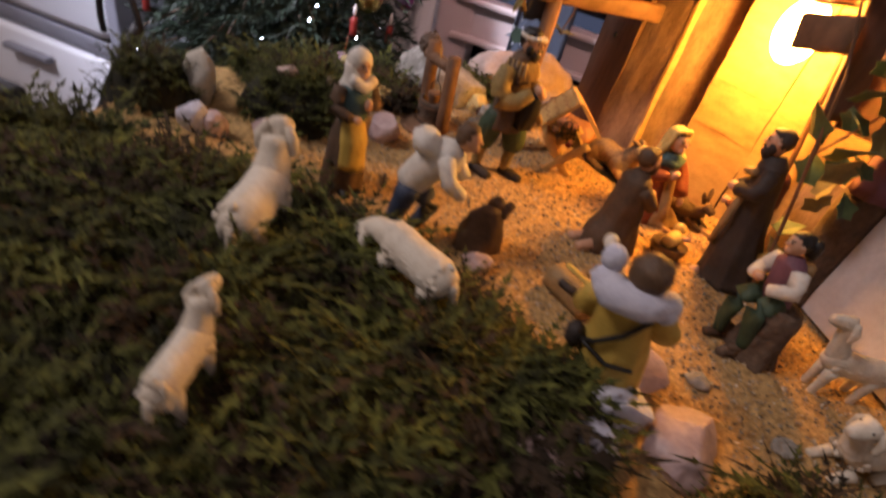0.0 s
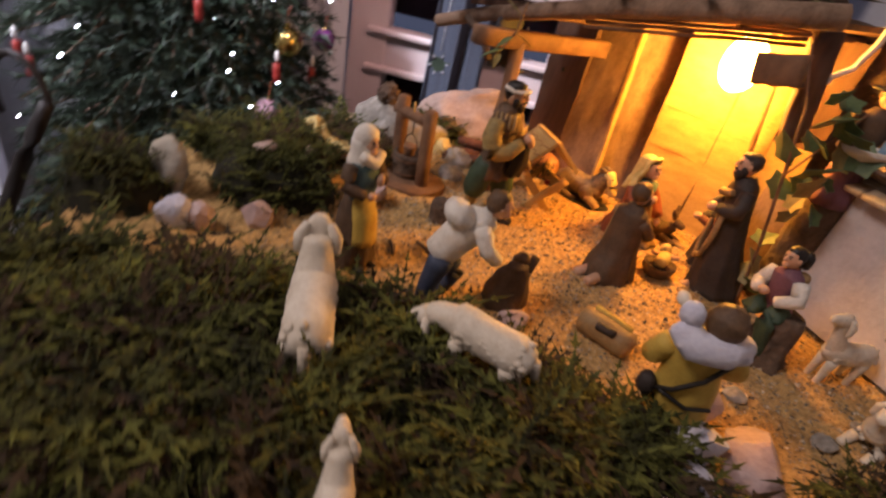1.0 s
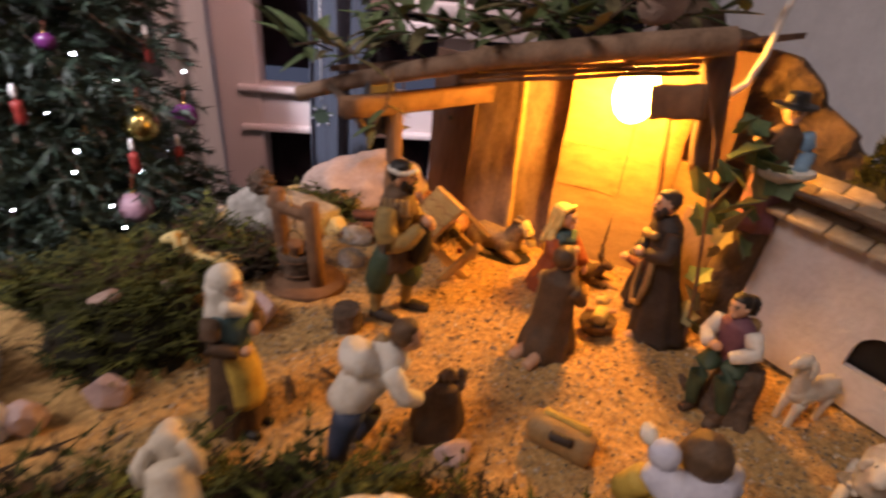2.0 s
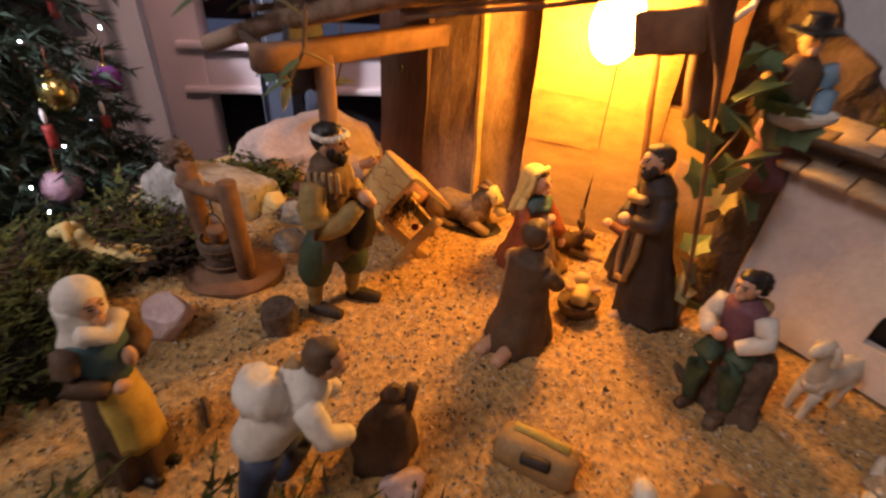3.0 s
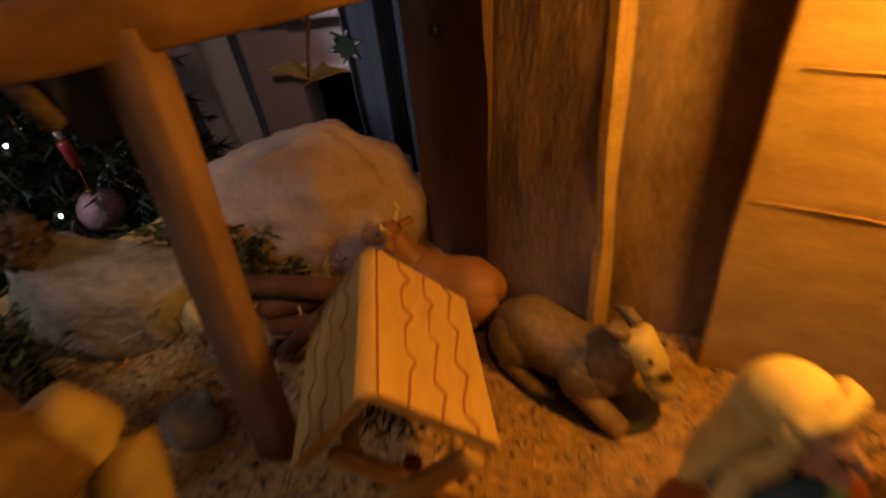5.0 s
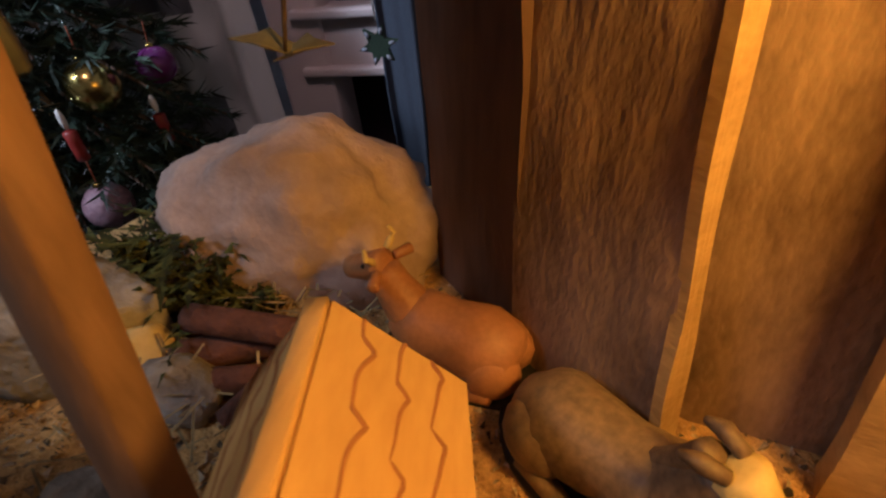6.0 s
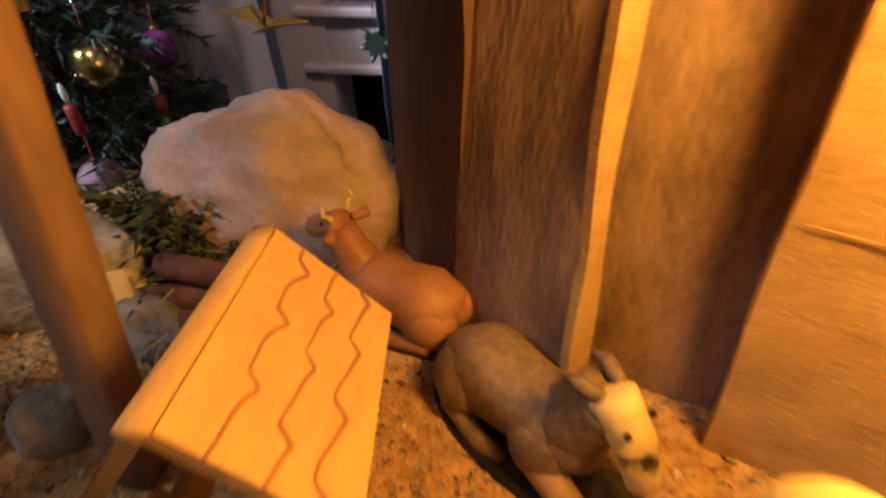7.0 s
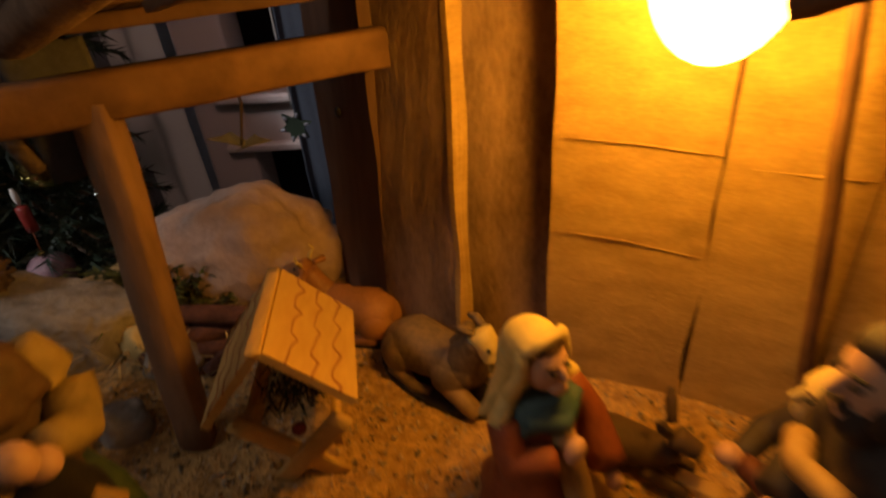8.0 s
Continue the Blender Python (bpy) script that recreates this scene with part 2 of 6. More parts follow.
# ---- mesh tools ----
class Build:
    """One mesh with several materials, gathered from shapes."""

    def __init__(self):
        self.v, self.f, self.m, self.mats = [], [], [], []

    def slot(self, material):
        if material not in self.mats:
            self.mats.append(material)
        return self.mats.index(material)

    def add(self, verts, faces, material):
        n, s = len(self.v), self.slot(material)
        self.v += [tuple(p) for p in verts]
        self.f += [tuple(i + n for i in f) for f in faces]
        self.m += [s] * len(faces)

    def rings(self, rings, material, closed=True):
        """Skin over rings of equal count, capped at both ends."""
        k = len(rings[0])
        verts = [p for r in rings for p in r]
        faces = []
        for i in range(len(rings) - 1):
            for j in range(k):
                a, b = i * k + j, i * k + (j + 1) % k
                faces.append((a, b, b + k, a + k))
        if closed:
            faces.append(tuple(range(k - 1, -1, -1)))
            faces.append(tuple(range((len(rings) - 1) * k, len(rings) * k)))
        self.add(verts, faces, material)

    def loft(self, sections, material, k=20, folds=0.0, waves=7, phase=0.0):
        """Upright body from sections (z, cx, cy, rx, ry)."""
        rings = []
        for i in range(len(sections) - 1):
            for s in range(4):
                t = s / 4
                rings.append([a + (b - a) * (3 * t * t - 2 * t ** 3) if q else a + (b - a) * t for q, (a, b) in enumerate(zip(sections[i], sections[i + 1]))])
        rings.append(sections[-1])
        top, bottom = sections[-1][0], sections[0][0]
        out = []
        for z, cx, cy, rx, ry in rings:
            g = (top - z) / max(1e-6, top - bottom)
            ring = []
            for j in range(k):
                a = 2 * math.pi * j / k
                w = 1 + folds * g * math.sin(waves * a + phase + 3 * g)
                ring.append((cx + rx * w * math.cos(a), cy + ry * w * math.sin(a), z))
            out.append(ring)
        self.rings(out, material)

    def limb(self, pts, material, k=10):
        """Tube through points (x, y, z, r)."""
        ps = [V(p[:3]) for p in pts]
        rs = [p[3] for p in pts]
        fine_p, fine_r = [], []
        for i in range(len(ps) - 1):
            for s in range(3):
                t = s / 3
                fine_p.append(ps[i].lerp(ps[i + 1], t))
                fine_r.append(rs[i] * (1 - t) + rs[i + 1] * t)
        fine_p.append(ps[-1])
        fine_r.append(rs[-1])
        rings = []
        for i, p in enumerate(fine_p):
            d = (fine_p[min(i + 1, len(fine_p) - 1)] - fine_p[max(i - 1, 0)]).normalized()
            side = d.cross(V((0, 0, 1)) if abs(d.z) < 0.9 else V((0, 1, 0))).normalized()
            up = side.cross(d)
            rings.append([p + fine_r[i] * (math.cos(2 * math.pi * j / k) * side + math.sin(2 * math.pi * j / k) * up) for j in range(k)])
        e0 = fine_p[0] - (fine_p[1] - fine_p[0]).normalized() * rs[0] * 0.5
        e1 = fine_p[-1] + (fine_p[-1] - fine_p[-2]).normalized() * rs[-1] * 0.5
        rings.insert(0, [e0.lerp(q, 0.55) for q in rings[0]])
        rings.append([e1.lerp(q, 0.55) for q in rings[-1]])
        self.rings(rings, material)

    def blob(self, c, r, material, rot=(0, 0, 0), rough=0.0, freq=3.0, k=16):
        m = Euler([radians(a) for a in rot]).to_matrix()
        verts, faces = [], []
        n = k // 2
        for i in range(n + 1):
            th = math.pi * i / n
            for j in range(k):
                ph = 2 * math.pi * j / k
                d = V((math.sin(th) * math.cos(ph), math.sin(th) * math.sin(ph), math.cos(th)))
                s = 1 + rough * noise.noise(d * freq + V(c) * 50)
                verts.append(V(c) + m @ V((d.x * r[0] * s, d.y * r[1] * s, d.z * r[2] * s)))
        for i in range(n):
            for j in range(k):
                a, b = i * k + j, i * k + (j + 1) % k
                faces.append((a, a + k, b + k, b))
        self.add(verts, faces, material)

    def box(self, c, size, material, rot=(0, 0, 0), bevel=0.0008, uneven=0.0):
        bm = bmesh.new()
        bmesh.ops.create_cube(bm, size=1)
        for v in bm.verts:
            v.co = V((v.co.x * size[0], v.co.y * size[1], v.co.z * size[2]))
        if bevel:
            bmesh.ops.bevel(bm, geom=bm.edges[:], offset=bevel, segments=2, profile=0.5, affect="EDGES")
        m = Euler([radians(a) for a in rot]).to_matrix()
        bm.verts.index_update()
        vs = [m @ v.co + V(c) for v in bm.verts]
        if uneven:
            vs = [v + uneven * noise.noise_vector(v * 60) for v in vs]
        fs = [tuple(v.index for v in f.verts) for f in bm.faces]
        bm.free()
        self.add(vs, fs, material)

    def stone(self, c, r, material, rot=(0, 0, 0), seed=0, rough=0.12, cuts=9, sub=3):
        """A broken stone: a ball cut by random planes, roughened."""
        rng = random.Random(seed)
        bm = bmesh.new()
        bmesh.ops.create_icosphere(bm, subdivisions=sub, radius=1)
        planes = []
        for _ in range(cuts):
            d = V((rng.gauss(0, 1), rng.gauss(0, 1), rng.gauss(0, 0.8))).normalized()
            planes.append((d, rng.uniform(0.62, 0.9)))
        m = Euler([radians(a) for a in rot]).to_matrix()
        off = V((rng.random() * 20, rng.random() * 20, rng.random() * 20))
        vs = []
        bm.verts.index_update()
        for v in bm.verts:
            p = v.co.copy()
            for d, h in planes:
                e = p.dot(d) - h
                if e > 0:
                    p -= d * e * 0.92
            p *= 1 + rough * noise.fractal(p * 2.2 + off, 1.0, 2.0, 4)
            vs.append(m @ V((p.x * r[0], p.y * r[1], p.z * r[2])) + V(c))
        fs = [tuple(v.index for v in f.verts) for f in bm.faces]
        bm.free()
        self.add(vs, fs, material)

    def mesh(self, name, smooth=True):
        me = bpy.data.meshes.new(name)
        me.from_pydata(self.v, [], self.f)
        for q in self.mats:
            me.materials.append(q)
        me.polygons.foreach_set("material_index", self.m)
        if smooth:
            me.polygons.foreach_set("use_smooth", [True] * len(self.f))
        me.update()
        return me


def obj(name, b, smooth=True, at=None, turn=0.0, scale=1.0):
    ob = new(name, b.mesh(name, smooth))
    if at:
        ob.matrix_world = Matrix.Translation(at) @ Matrix.Rotation(radians(turn), 4, "Z") @ Matrix.Scale(scale, 4)
    return ob


def empty(name, at=(0, 0, 0)):
    ob = new(name)
    ob.location = at
    ob.empty_display_size = 0.01
    return ob


def part(name, b, parent, label="", smooth=True):
    """One mesh object under a thing, given in world coordinates."""
    ob = new(name, b.mesh(name, smooth))
    ob.parent = parent
    base, top = parent, V((0, 0, 0))
    while base:
        top = top + base.location
        base = base.parent
    ob.location = -top
    if label:
        ob["label"] = label
    return ob


SHAPES = {"box": Build.box, "limb": Build.limb, "blob": Build.blob, "loft": Build.loft, "stone": Build.stone}


def one(call, *args, **kw):
    b = Build()
    SHAPES[call](b, *args, **kw)
    return b


# ---- ground ----
MOUNDS = [  # x, y, radius x, radius y, height
    (0.20, 0.42, 0.20, 0.115, 0.021), (0.05, 0.435, 0.14, 0.070, 0.017), (0.33, 0.42, 0.07, 0.07, 0.012), (0.50, 0.43, 0.05, 0.035, 0.014),
    (0.115, 0.640, 0.05, 0.038, 0.033), (0.018, 0.592, 0.040, 0.038, 0.030), (0.14, 0.735, 0.05, 0.035, 0.006),
    (0.235, 0.83, 0.04, 0.03, 0.010), (0.075, 0.70, 0.07, 0.04, 0.012)]


def mossy(x, y):
    h = 0.0
    for cx, cy, rx, ry, hh in MOUNDS:
        d = ((x - cx) / rx) ** 2 + ((y - cy) / ry) ** 2
        if d < 1:
            h = max(h, hh * (1 - d * d) + 0.001)
    return h


def ground_z(x, y):
    return mossy(x, y) + 0.0026 * noise.noise(V((x * 24, y * 24, 0))) + 0.0016 * noise.noise(V((x * 75, y * 75, 3))) + 0.0006 * noise.noise(V((x * 190, y * 190, 5)))


def back_edge(x):
    t = min(1.0, max(0.0, (x + 0.02) / 0.24))
    return 0.665 + 0.24 * t * t * (3 - 2 * t)


def left_edge(y):
    t = min(1.0, max(0.0, (y - 0.42) / 0.08))
    return -0.07 + 0.078 * t * t * (3 - 2 * t)


def build_ground():
    nx, ny = 300, 240
    x0, x1, y0, y1 = -0.14, 0.80, 0.12, 0.90
    verts, faces = [], []
    for j in range(ny + 1):
        for i in range(nx + 1):
            x, y = x0 + (x1 - x0) * i / nx, y0 + (y1 - y0) * j / ny
            edge = back_edge(x)
            y = y0 + (edge - y0) * j / ny
            x = max(x, left_edge(y))
            verts.append((x, y, ground_z(x, y)))
    for j in range(ny):
        for i in range(nx):
            a = j * (nx + 1) + i
            faces.append((a, a + 1, a + nx + 2, a + nx + 1))
    b = Build()
    b.add(verts, faces, M_SAND)
    tagged(obj("ground", b), "coarse brown sand strewn over a tabletop", "ground", kind="structure")


build_ground()


def scatter_grains():
    rng = random.Random(4)
    b = Build()
    for _ in range(26000):
        x, y = rng.uniform(0.12, 0.6), rng.uniform(0.45, 0.84)
        if mossy(x, y) > 0.004:
            continue
        s = rng.choice((0.0005, 0.0007, 0.0007, 0.0009, 0.0010, 0.0012, 0.0014, 0.0019))
        z = ground_z(x, y) + s * 0.3
        q = [V((rng.uniform(-1, 1), rng.uniform(-1, 1), rng.uniform(-0.6, 0.9))).normalized() * s * rng.uniform(0.7, 1.4) + V((x, y, z)) for _ in range(4)]
        b.add(q, [(0, 1, 2), (0, 2, 3), (0, 3, 1), (1, 3, 2)], M_GRAIN)
    tagged(obj("sand_grains", b, False), "pale and dark grit scattered over the sand", "grit", kind="stuff")


scatter_grains()


def moss_tufts():
    """Feathery sprigs, each a bent stalk with pairs of leaflets."""
    rng = random.Random(7)
    green, dry = ([], []), ([], [])

    def sprig(x, y, z, h, lean, az, heap):
        verts, faces = heap
        n = 7
        w = h * 0.04
        d = V((math.cos(az), math.sin(az), 0))
        s = V((-d.y, d.x, 0))
        pts = []
        for i in range(n + 1):
            t = i / n
            pts.append(V((x, y, z)) + d * lean * h * t * t + V((0, 0, h * (t - 0.35 * lean * t * t))))
        for i in range(n):
            base = len(verts)
            verts.extend([pts[i] - s * w, pts[i] + s * w, pts[i + 1]])
            faces.append((base, base + 1, base + 2))
            if i:
                ln = h * 0.27 * (1.15 - i / n)
                for sg in (-1, 1):
                    tip = pts[i] + s * sg * ln + d * ln * 0.7 + V((0, 0, ln * rng.uniform(-0.1, 0.5)))
                    base = len(verts)
                    verts.extend([pts[i] - d * w * 1.6, pts[i] + d * w * 1.6, tip])
                    faces.append((base, base + 1, base + 2))

    for cx, cy, rx, ry, hh in MOUNDS:
        count = int(min(rx * ry, 0.03) * 330000)
        for _ in range(count):
            a, r = rng.uniform(0, 2 * math.pi), math.sqrt(rng.random()) * 1.02
            x, y = cx + rx * r * math.cos(a), cy + ry * r * math.sin(a)
            c = noise.noise(V((x * 60, y * 60, 8)))
            if c < -0.30 or y < 0.30 or x < left_edge(y) - 0.012 or y > back_edge(x) + 0.004:
                continue
            clump = noise.noise(V((x * 26, y * 26, 2)))
            h = rng.uniform(0.009, 0.028) * (1 + 0.8 * c + 0.9 * clump)
            if min((x - 0.285) ** 2 + (y - 0.481) ** 2, (x - 0.196) ** 2 + (y - 0.474) ** 2, (x - 0.229) ** 2 + (y - 0.376) ** 2) < 0.00065:
                h *= 0.45
            if hh > 0.025:
                h *= 0.7
            sprig(x, y, ground_z(x, y) - 0.001, max(h, 0.004), rng.uniform(0.4, 1.7), rng.uniform(0, 2 * math.pi), dry if noise.noise(V((x * 34, y * 34, 31))) + rng.uniform(-0.2, 0.2) > 0.22 else green)
    b = Build()
    b.add(*green, M_MOSS)
    b.add(*dry, M_DRYMOSS)
    tagged(obj("moss", b, False), "feathery green and yellow moss in thick cushions", "moss", kind="stuff")
    # Near-black sheet that fills the gaps between the sprigs.
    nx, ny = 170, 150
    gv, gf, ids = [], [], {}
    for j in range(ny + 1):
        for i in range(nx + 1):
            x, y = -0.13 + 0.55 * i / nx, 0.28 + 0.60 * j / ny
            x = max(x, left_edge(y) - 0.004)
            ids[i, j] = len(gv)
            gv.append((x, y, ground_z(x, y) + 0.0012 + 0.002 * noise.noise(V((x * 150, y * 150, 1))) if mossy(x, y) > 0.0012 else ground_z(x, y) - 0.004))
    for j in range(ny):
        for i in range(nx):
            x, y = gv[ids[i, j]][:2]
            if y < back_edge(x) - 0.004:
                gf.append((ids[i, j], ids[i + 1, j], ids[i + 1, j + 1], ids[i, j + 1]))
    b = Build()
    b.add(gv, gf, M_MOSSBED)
    tagged(obj("moss_bed", b), "near-black sheet lying under the moss sprigs", "moss", kind="stuff")


moss_tufts()

# ---- room ----
def room():
    def wall(name, c, size, material, label, cat="wall"):
        b = Build()
        b.box(c, size, material, bevel=0.0)
        tagged(obj(name, b, False), label, cat, kind="structure")

    wall("floor", (0.0, 0.2, -0.80), (4.6, 3.2, 0.1), M_FLOOR, "dim brown room floor", "floor")
    wall("ceiling", (0.0, 0.2, 1.75), (4.6, 3.2, 0.1), M_WALL, "plain white room ceiling", "ceiling")
    wall("wall_south", (0.0, -1.35, 0.475), (4.6, 0.1, 2.45), M_WALL, "plain white room wall", "wall")
    wall("wall_west", (-2.25, 0.225, 0.475), (0.1, 3.05, 2.45), M_WALL, "plain white room wall", "wall")
    wall("wall_east", (0.98, 0.225, 0.475), (0.1, 3.05, 2.45), M_WALL, "rough white plastered wall beside the crib", "wall")
    # window wall with an opening from x 0.0 to 0.85
    wall("wall_north_1", (-1.12, 1.5, 0.475), (2.16, 0.1, 2.45), M_WALL, "white wall beside the window", "wall")
    wall("wall_north_2", (0.445, 1.5, 1.25), (0.97, 0.1, 0.9), M_WALL, "white wall over the window", "wall")
    wall("wall_north_3", (0.445, 1.5, -0.60), (0.97, 0.1, 0.3), M_WALL, "white wall under the window", "wall")
    b = Build()
    top, n = [], 60
    for i in range(n + 1):
        x = -0.15 + 0.96 * i / n
        top.append((x, back_edge(x) + 0.008))
    top = [p for p in top if p[0] > 0.0]
    rim = [(0.81, 0.11), (-0.08, 0.11), (-0.08, 0.42), (0.0, 0.50)] + top
    k = len(rim)
    b.add([(x, y, z) for z in (-0.035, -0.006) for x, y in rim], [tuple(range(k)), tuple(range(2 * k - 1, k - 1, -1))] + [(i, i + k, (i + 1) % k + k, (i + 1) % k) for i in range(k)], M_TABLE)
    tagged(obj("tabletop", b, False), "brown wooden tabletop under the sand", "table", kind="structure")
    wall("table_stand", (0.35, 0.45, -0.39), (0.6, 0.5, 0.70), M_TABLE, "dark wooden stand under the tabletop", "table")


room()


def window():
    w = empty("window_1", (0.3, 1.40, 0.2))
    tagged(w, "white painted window with dark night panes", "window", kind="structure")
    bars = [((0.03, 1.37, 0.2), (0.075, 0.07, 1.2)), ((0.42, 1.37, 0.2), (0.06, 0.06, 1.2)), ((0.82, 1.37, 0.2), (0.06, 0.06, 1.2)),
            ((0.43, 1.365, -0.052), (0.86, 0.05, 0.078)), ((0.43, 1.37, -0.40), (0.86, 0.06, 0.1)), ((0.43, 1.37, 0.77), (0.86, 0.06, 0.08))]
    for c, s in bars:
        part("window_frame", one("box", c, s, M_PAINT, bevel=0.006), w)
    part("moulding", one("box", (0.43, 1.335, -0.016), (0.8, 0.02, 0.012), M_PAINT, bevel=0.003), w)
    part("moulding", one("box", (0.43, 1.335, -0.088), (0.8, 0.02, 0.012), M_PAINT, bevel=0.003), w)
    for x in (0.225, 0.62):
        for z, hgt in ((0.38, 0.74), (-0.22, 0.27)):
            part("pane", one("box", (x, 1.405, z), (0.36, 0.008, hgt), M_NIGHT, bevel=0.0), w)


window()


def drape(name, x0, x1, y, z0, z1, material, label, waves, amp):
    n = 80
    verts, faces = [], []
    for i in range(n + 1):
        t = i / n
        dy = amp * math.sin(waves * 2 * math.pi * t) + amp * 0.5 * math.sin(waves * 3.7 * math.pi * t + 1)
        for k in range(8):
            verts.append((x0 + (x1 - x0) * t + 0.004 * math.sin(5 * k + 9 * t), y + dy * (1.1 - 0.05 * k), z0 + (z1 - z0) * k / 7))
    for i in range(n):
        for k in range(7):
            a = i * 8 + k
            faces.append((a, a + 8, a + 9, a + 1))
    b = Build()
    b.add(verts, faces, material)
    ob = tagged(obj(name, b), label, "curtain")
    sol = ob.modifiers.new("thick", "SOLIDIFY")
    sol.thickness = 0.002
    return ob


drape("curtain", -0.42, 0.0, 1.30, -0.6, 0.9, M_SHEER, "grey and white plaid sheer curtain beside the window", 5, 0.012)
drape("curtain", 0.165, 0.262, 1.275, -0.28, 0.9, M_CURTAIN, "plain grey-blue curtain hanging before the window", 2, 0.012)


def blind():
    w = empty("window_blind", (0.37, 1.32, 0.5))
    tagged(w, "white slatted blind half down over the window", "blind")
    slat = one("box", (0, 0, 0), (0.36, 0.016, 0.021), M_PAINT, rot=(12, 0, 0), bevel=0.002).mesh("slat")
    for i in range(13):
        ob = new("slat", slat)
        ob.parent = w
        ob.location = (0.02, 0, -0.39 + i * 0.0335)
    part("cord", one("limb", [(0.42, 1.312, 0.10, 0.002), (0.42, 1.312, 0.55, 0.002)], M_WIRE, k=6), w)


blind()


def fridge():
    f = empty("fridge", (-0.81, 1.25, -0.75))
    tagged(f, "white fridge with a grey seam between its doors", "fridge")
    part("body", one("box", (-0.86, 1.30, 0.0), (0.55, 0.36, 1.5), M_FRIDGE, bevel=0.012), f)
    low = part("door", one("box", (-0.86, 1.095, -0.52), (0.54, 0.04, 0.44), M_FRIDGE, bevel=0.012), f)
    part("door", one("box", (-0.86, 1.095, 0.235), (0.54, 0.04, 0.98), M_FRIDGE, bevel=0.02), f)
    part("seam", one("box", (-0.86, 1.10, -0.278), (0.53, 0.03, 0.035), M_GREY, bevel=0.004), f)
    part("side_strip", one("box", (-0.575, 1.16, -0.2), (0.028, 0.16, 1.1), M_GREY, bevel=0.004), f)
    part("handle", one("box", (-0.81, 1.065, -0.34), (0.12, 0.02, 0.015), M_GREY, bevel=0.004), low)


fridge()


def tripod():
    t = empty("camera_stand", (-0.17, 0.70, -0.03))
    tagged(t, "black camera stand with a looped cable behind the moss", "stand")
    part("leg", one("limb", [(-0.235, 0.72, -0.20, 0.008), (-0.19, 0.74, -0.09, 0.008), (-0.16, 0.75, -0.03, 0.007)], M_BLACK), t)
    loop = [(-0.185 + 0.028 * math.cos(a), 0.75, -0.035 + 0.05 * math.sin(a), 0.0035) for a in (math.pi * (0.0 + 0.1 * i) for i in range(12))]
    part("cable", one("limb", loop, M_BLACK), t, "black looped cable")
    body = part("camera_body", one("box", (-0.24, 0.62, -0.11), (0.07, 0.05, 0.05), M_BLACK, bevel=0.008), t)
    part("lens", one("limb", [(-0.205, 0.61, -0.11, 0.02), (-0.18, 0.60, -0.11, 0.02)], M_BLACK, k=20), body)


tripod()


# ---- fir tree with lights ----
def fir_tree():
    rng = random.Random(11)
    cx, cy = -0.23, 1.13
    t = empty("christmas_tree", (cx, cy, -0.75))
    tagged(t, "dark green fir tree hung with lights and ornaments", "tree")
    part("trunk", one("limb", [(cx, cy, -0.75, 0.03), (cx, cy, 0.2, 0.02), (cx, cy, 1.0, 0.006)], M_BARK), t)
    nv, nf = [], []
    wood = Build()
    tips = []
    for level in range(32):
        z = -0.45 + level * 0.038
        reach = 0.365 * (1.05 - (z + 0.45) / 1.7)
        for k in range(15):
            az = 2 * math.pi * (k + rng.random() * 0.7) / 15 + level
            if math.sin(az) > 0.45:
                continue
            ln = reach * rng.uniform(0.75, 1.05)
            if cx + math.cos(az) * ln < -0.47:
                ln *= 0.78
            d = V((math.cos(az), math.sin(az) * 0.75, 0))
            pts = []
            for i in range(7):
                s = i / 6
                pts.append(V((cx, cy, z)) + d * ln * s + V((0, 0, 0.03 * math.sin(s * 3) - 0.05 * s)))
            wood.limb([(*pts[0], 0.004), (*pts[3], 0.003), (*pts[6], 0.0012)], M_BARK, k=5)
            tips.append(pts[6])
            twigs = [(pts[i], pts[i + 1]) for i in range(6)]
            for i in range(1, 6):
                for sg in (-1, 1):
                    sd = (V((-d.y, d.x, 0)) * sg + d * 0.9).normalized()
                    tl = ln * 0.30 * (1.25 - i / 6)
                    e = pts[i] + sd * tl + V((0, 0, rng.uniform(-0.02, 0.012)))
                    mid = pts[i].lerp(e, 0.5) + V((0, 0, 0.004))
                    twigs += [(pts[i], mid), (mid, e)]
            for a, b in twigs:
                ax = (b - a)
                L = ax.length
                ax.normalize()
                sd = ax.cross(V((0, 0, 1))).normalized()
                up = sd.cross(ax)
                for q in range(int(L / 0.0016)):
                    p = a + ax * L * rng.random()
                    th = rng.uniform(0, 2 * math.pi)
                    o = sd * math.cos(th) + up * math.sin(th) * 0.7
                    tip = p + (o + ax * 0.8).normalized() * rng.uniform(0.014, 0.026)
                    w = ax.cross(o).normalized() * 0.0019
                    n = len(nv)
                    nv.extend([p - w, p + w, tip])
                    nf.append((n, n + 1, n + 2))
    tagged(part("branchwood", wood, t), kind="stuff")
    b = Build()
    b.add(nv, nf, M_NEEDLE)
    tagged(part("foliage", b, t, smooth=False), kind="stuff")
    return tips


TIPS = fir_tree()


def ornament(name, at, r, material, label):
    o = empty(name, at)
    tagged(o, label, "ornament")
    part("ball", one("blob", at, (r, r, r), material, k=28), o)
    cap = part("cap", one("limb", [(at[0], at[1], at[2] + r * 0.95, r * 0.2), (at[0], at[1], at[2] + r * 1.12, r * 0.2)], M_GOLD), o)
    part("hanger", one("limb", [(at[0], at[1], at[2] + r * 1.1, 0.0006), (at[0] + 0.003, at[1], at[2] + r * 2.2, 0.0006)], M_RED, k=5), cap)


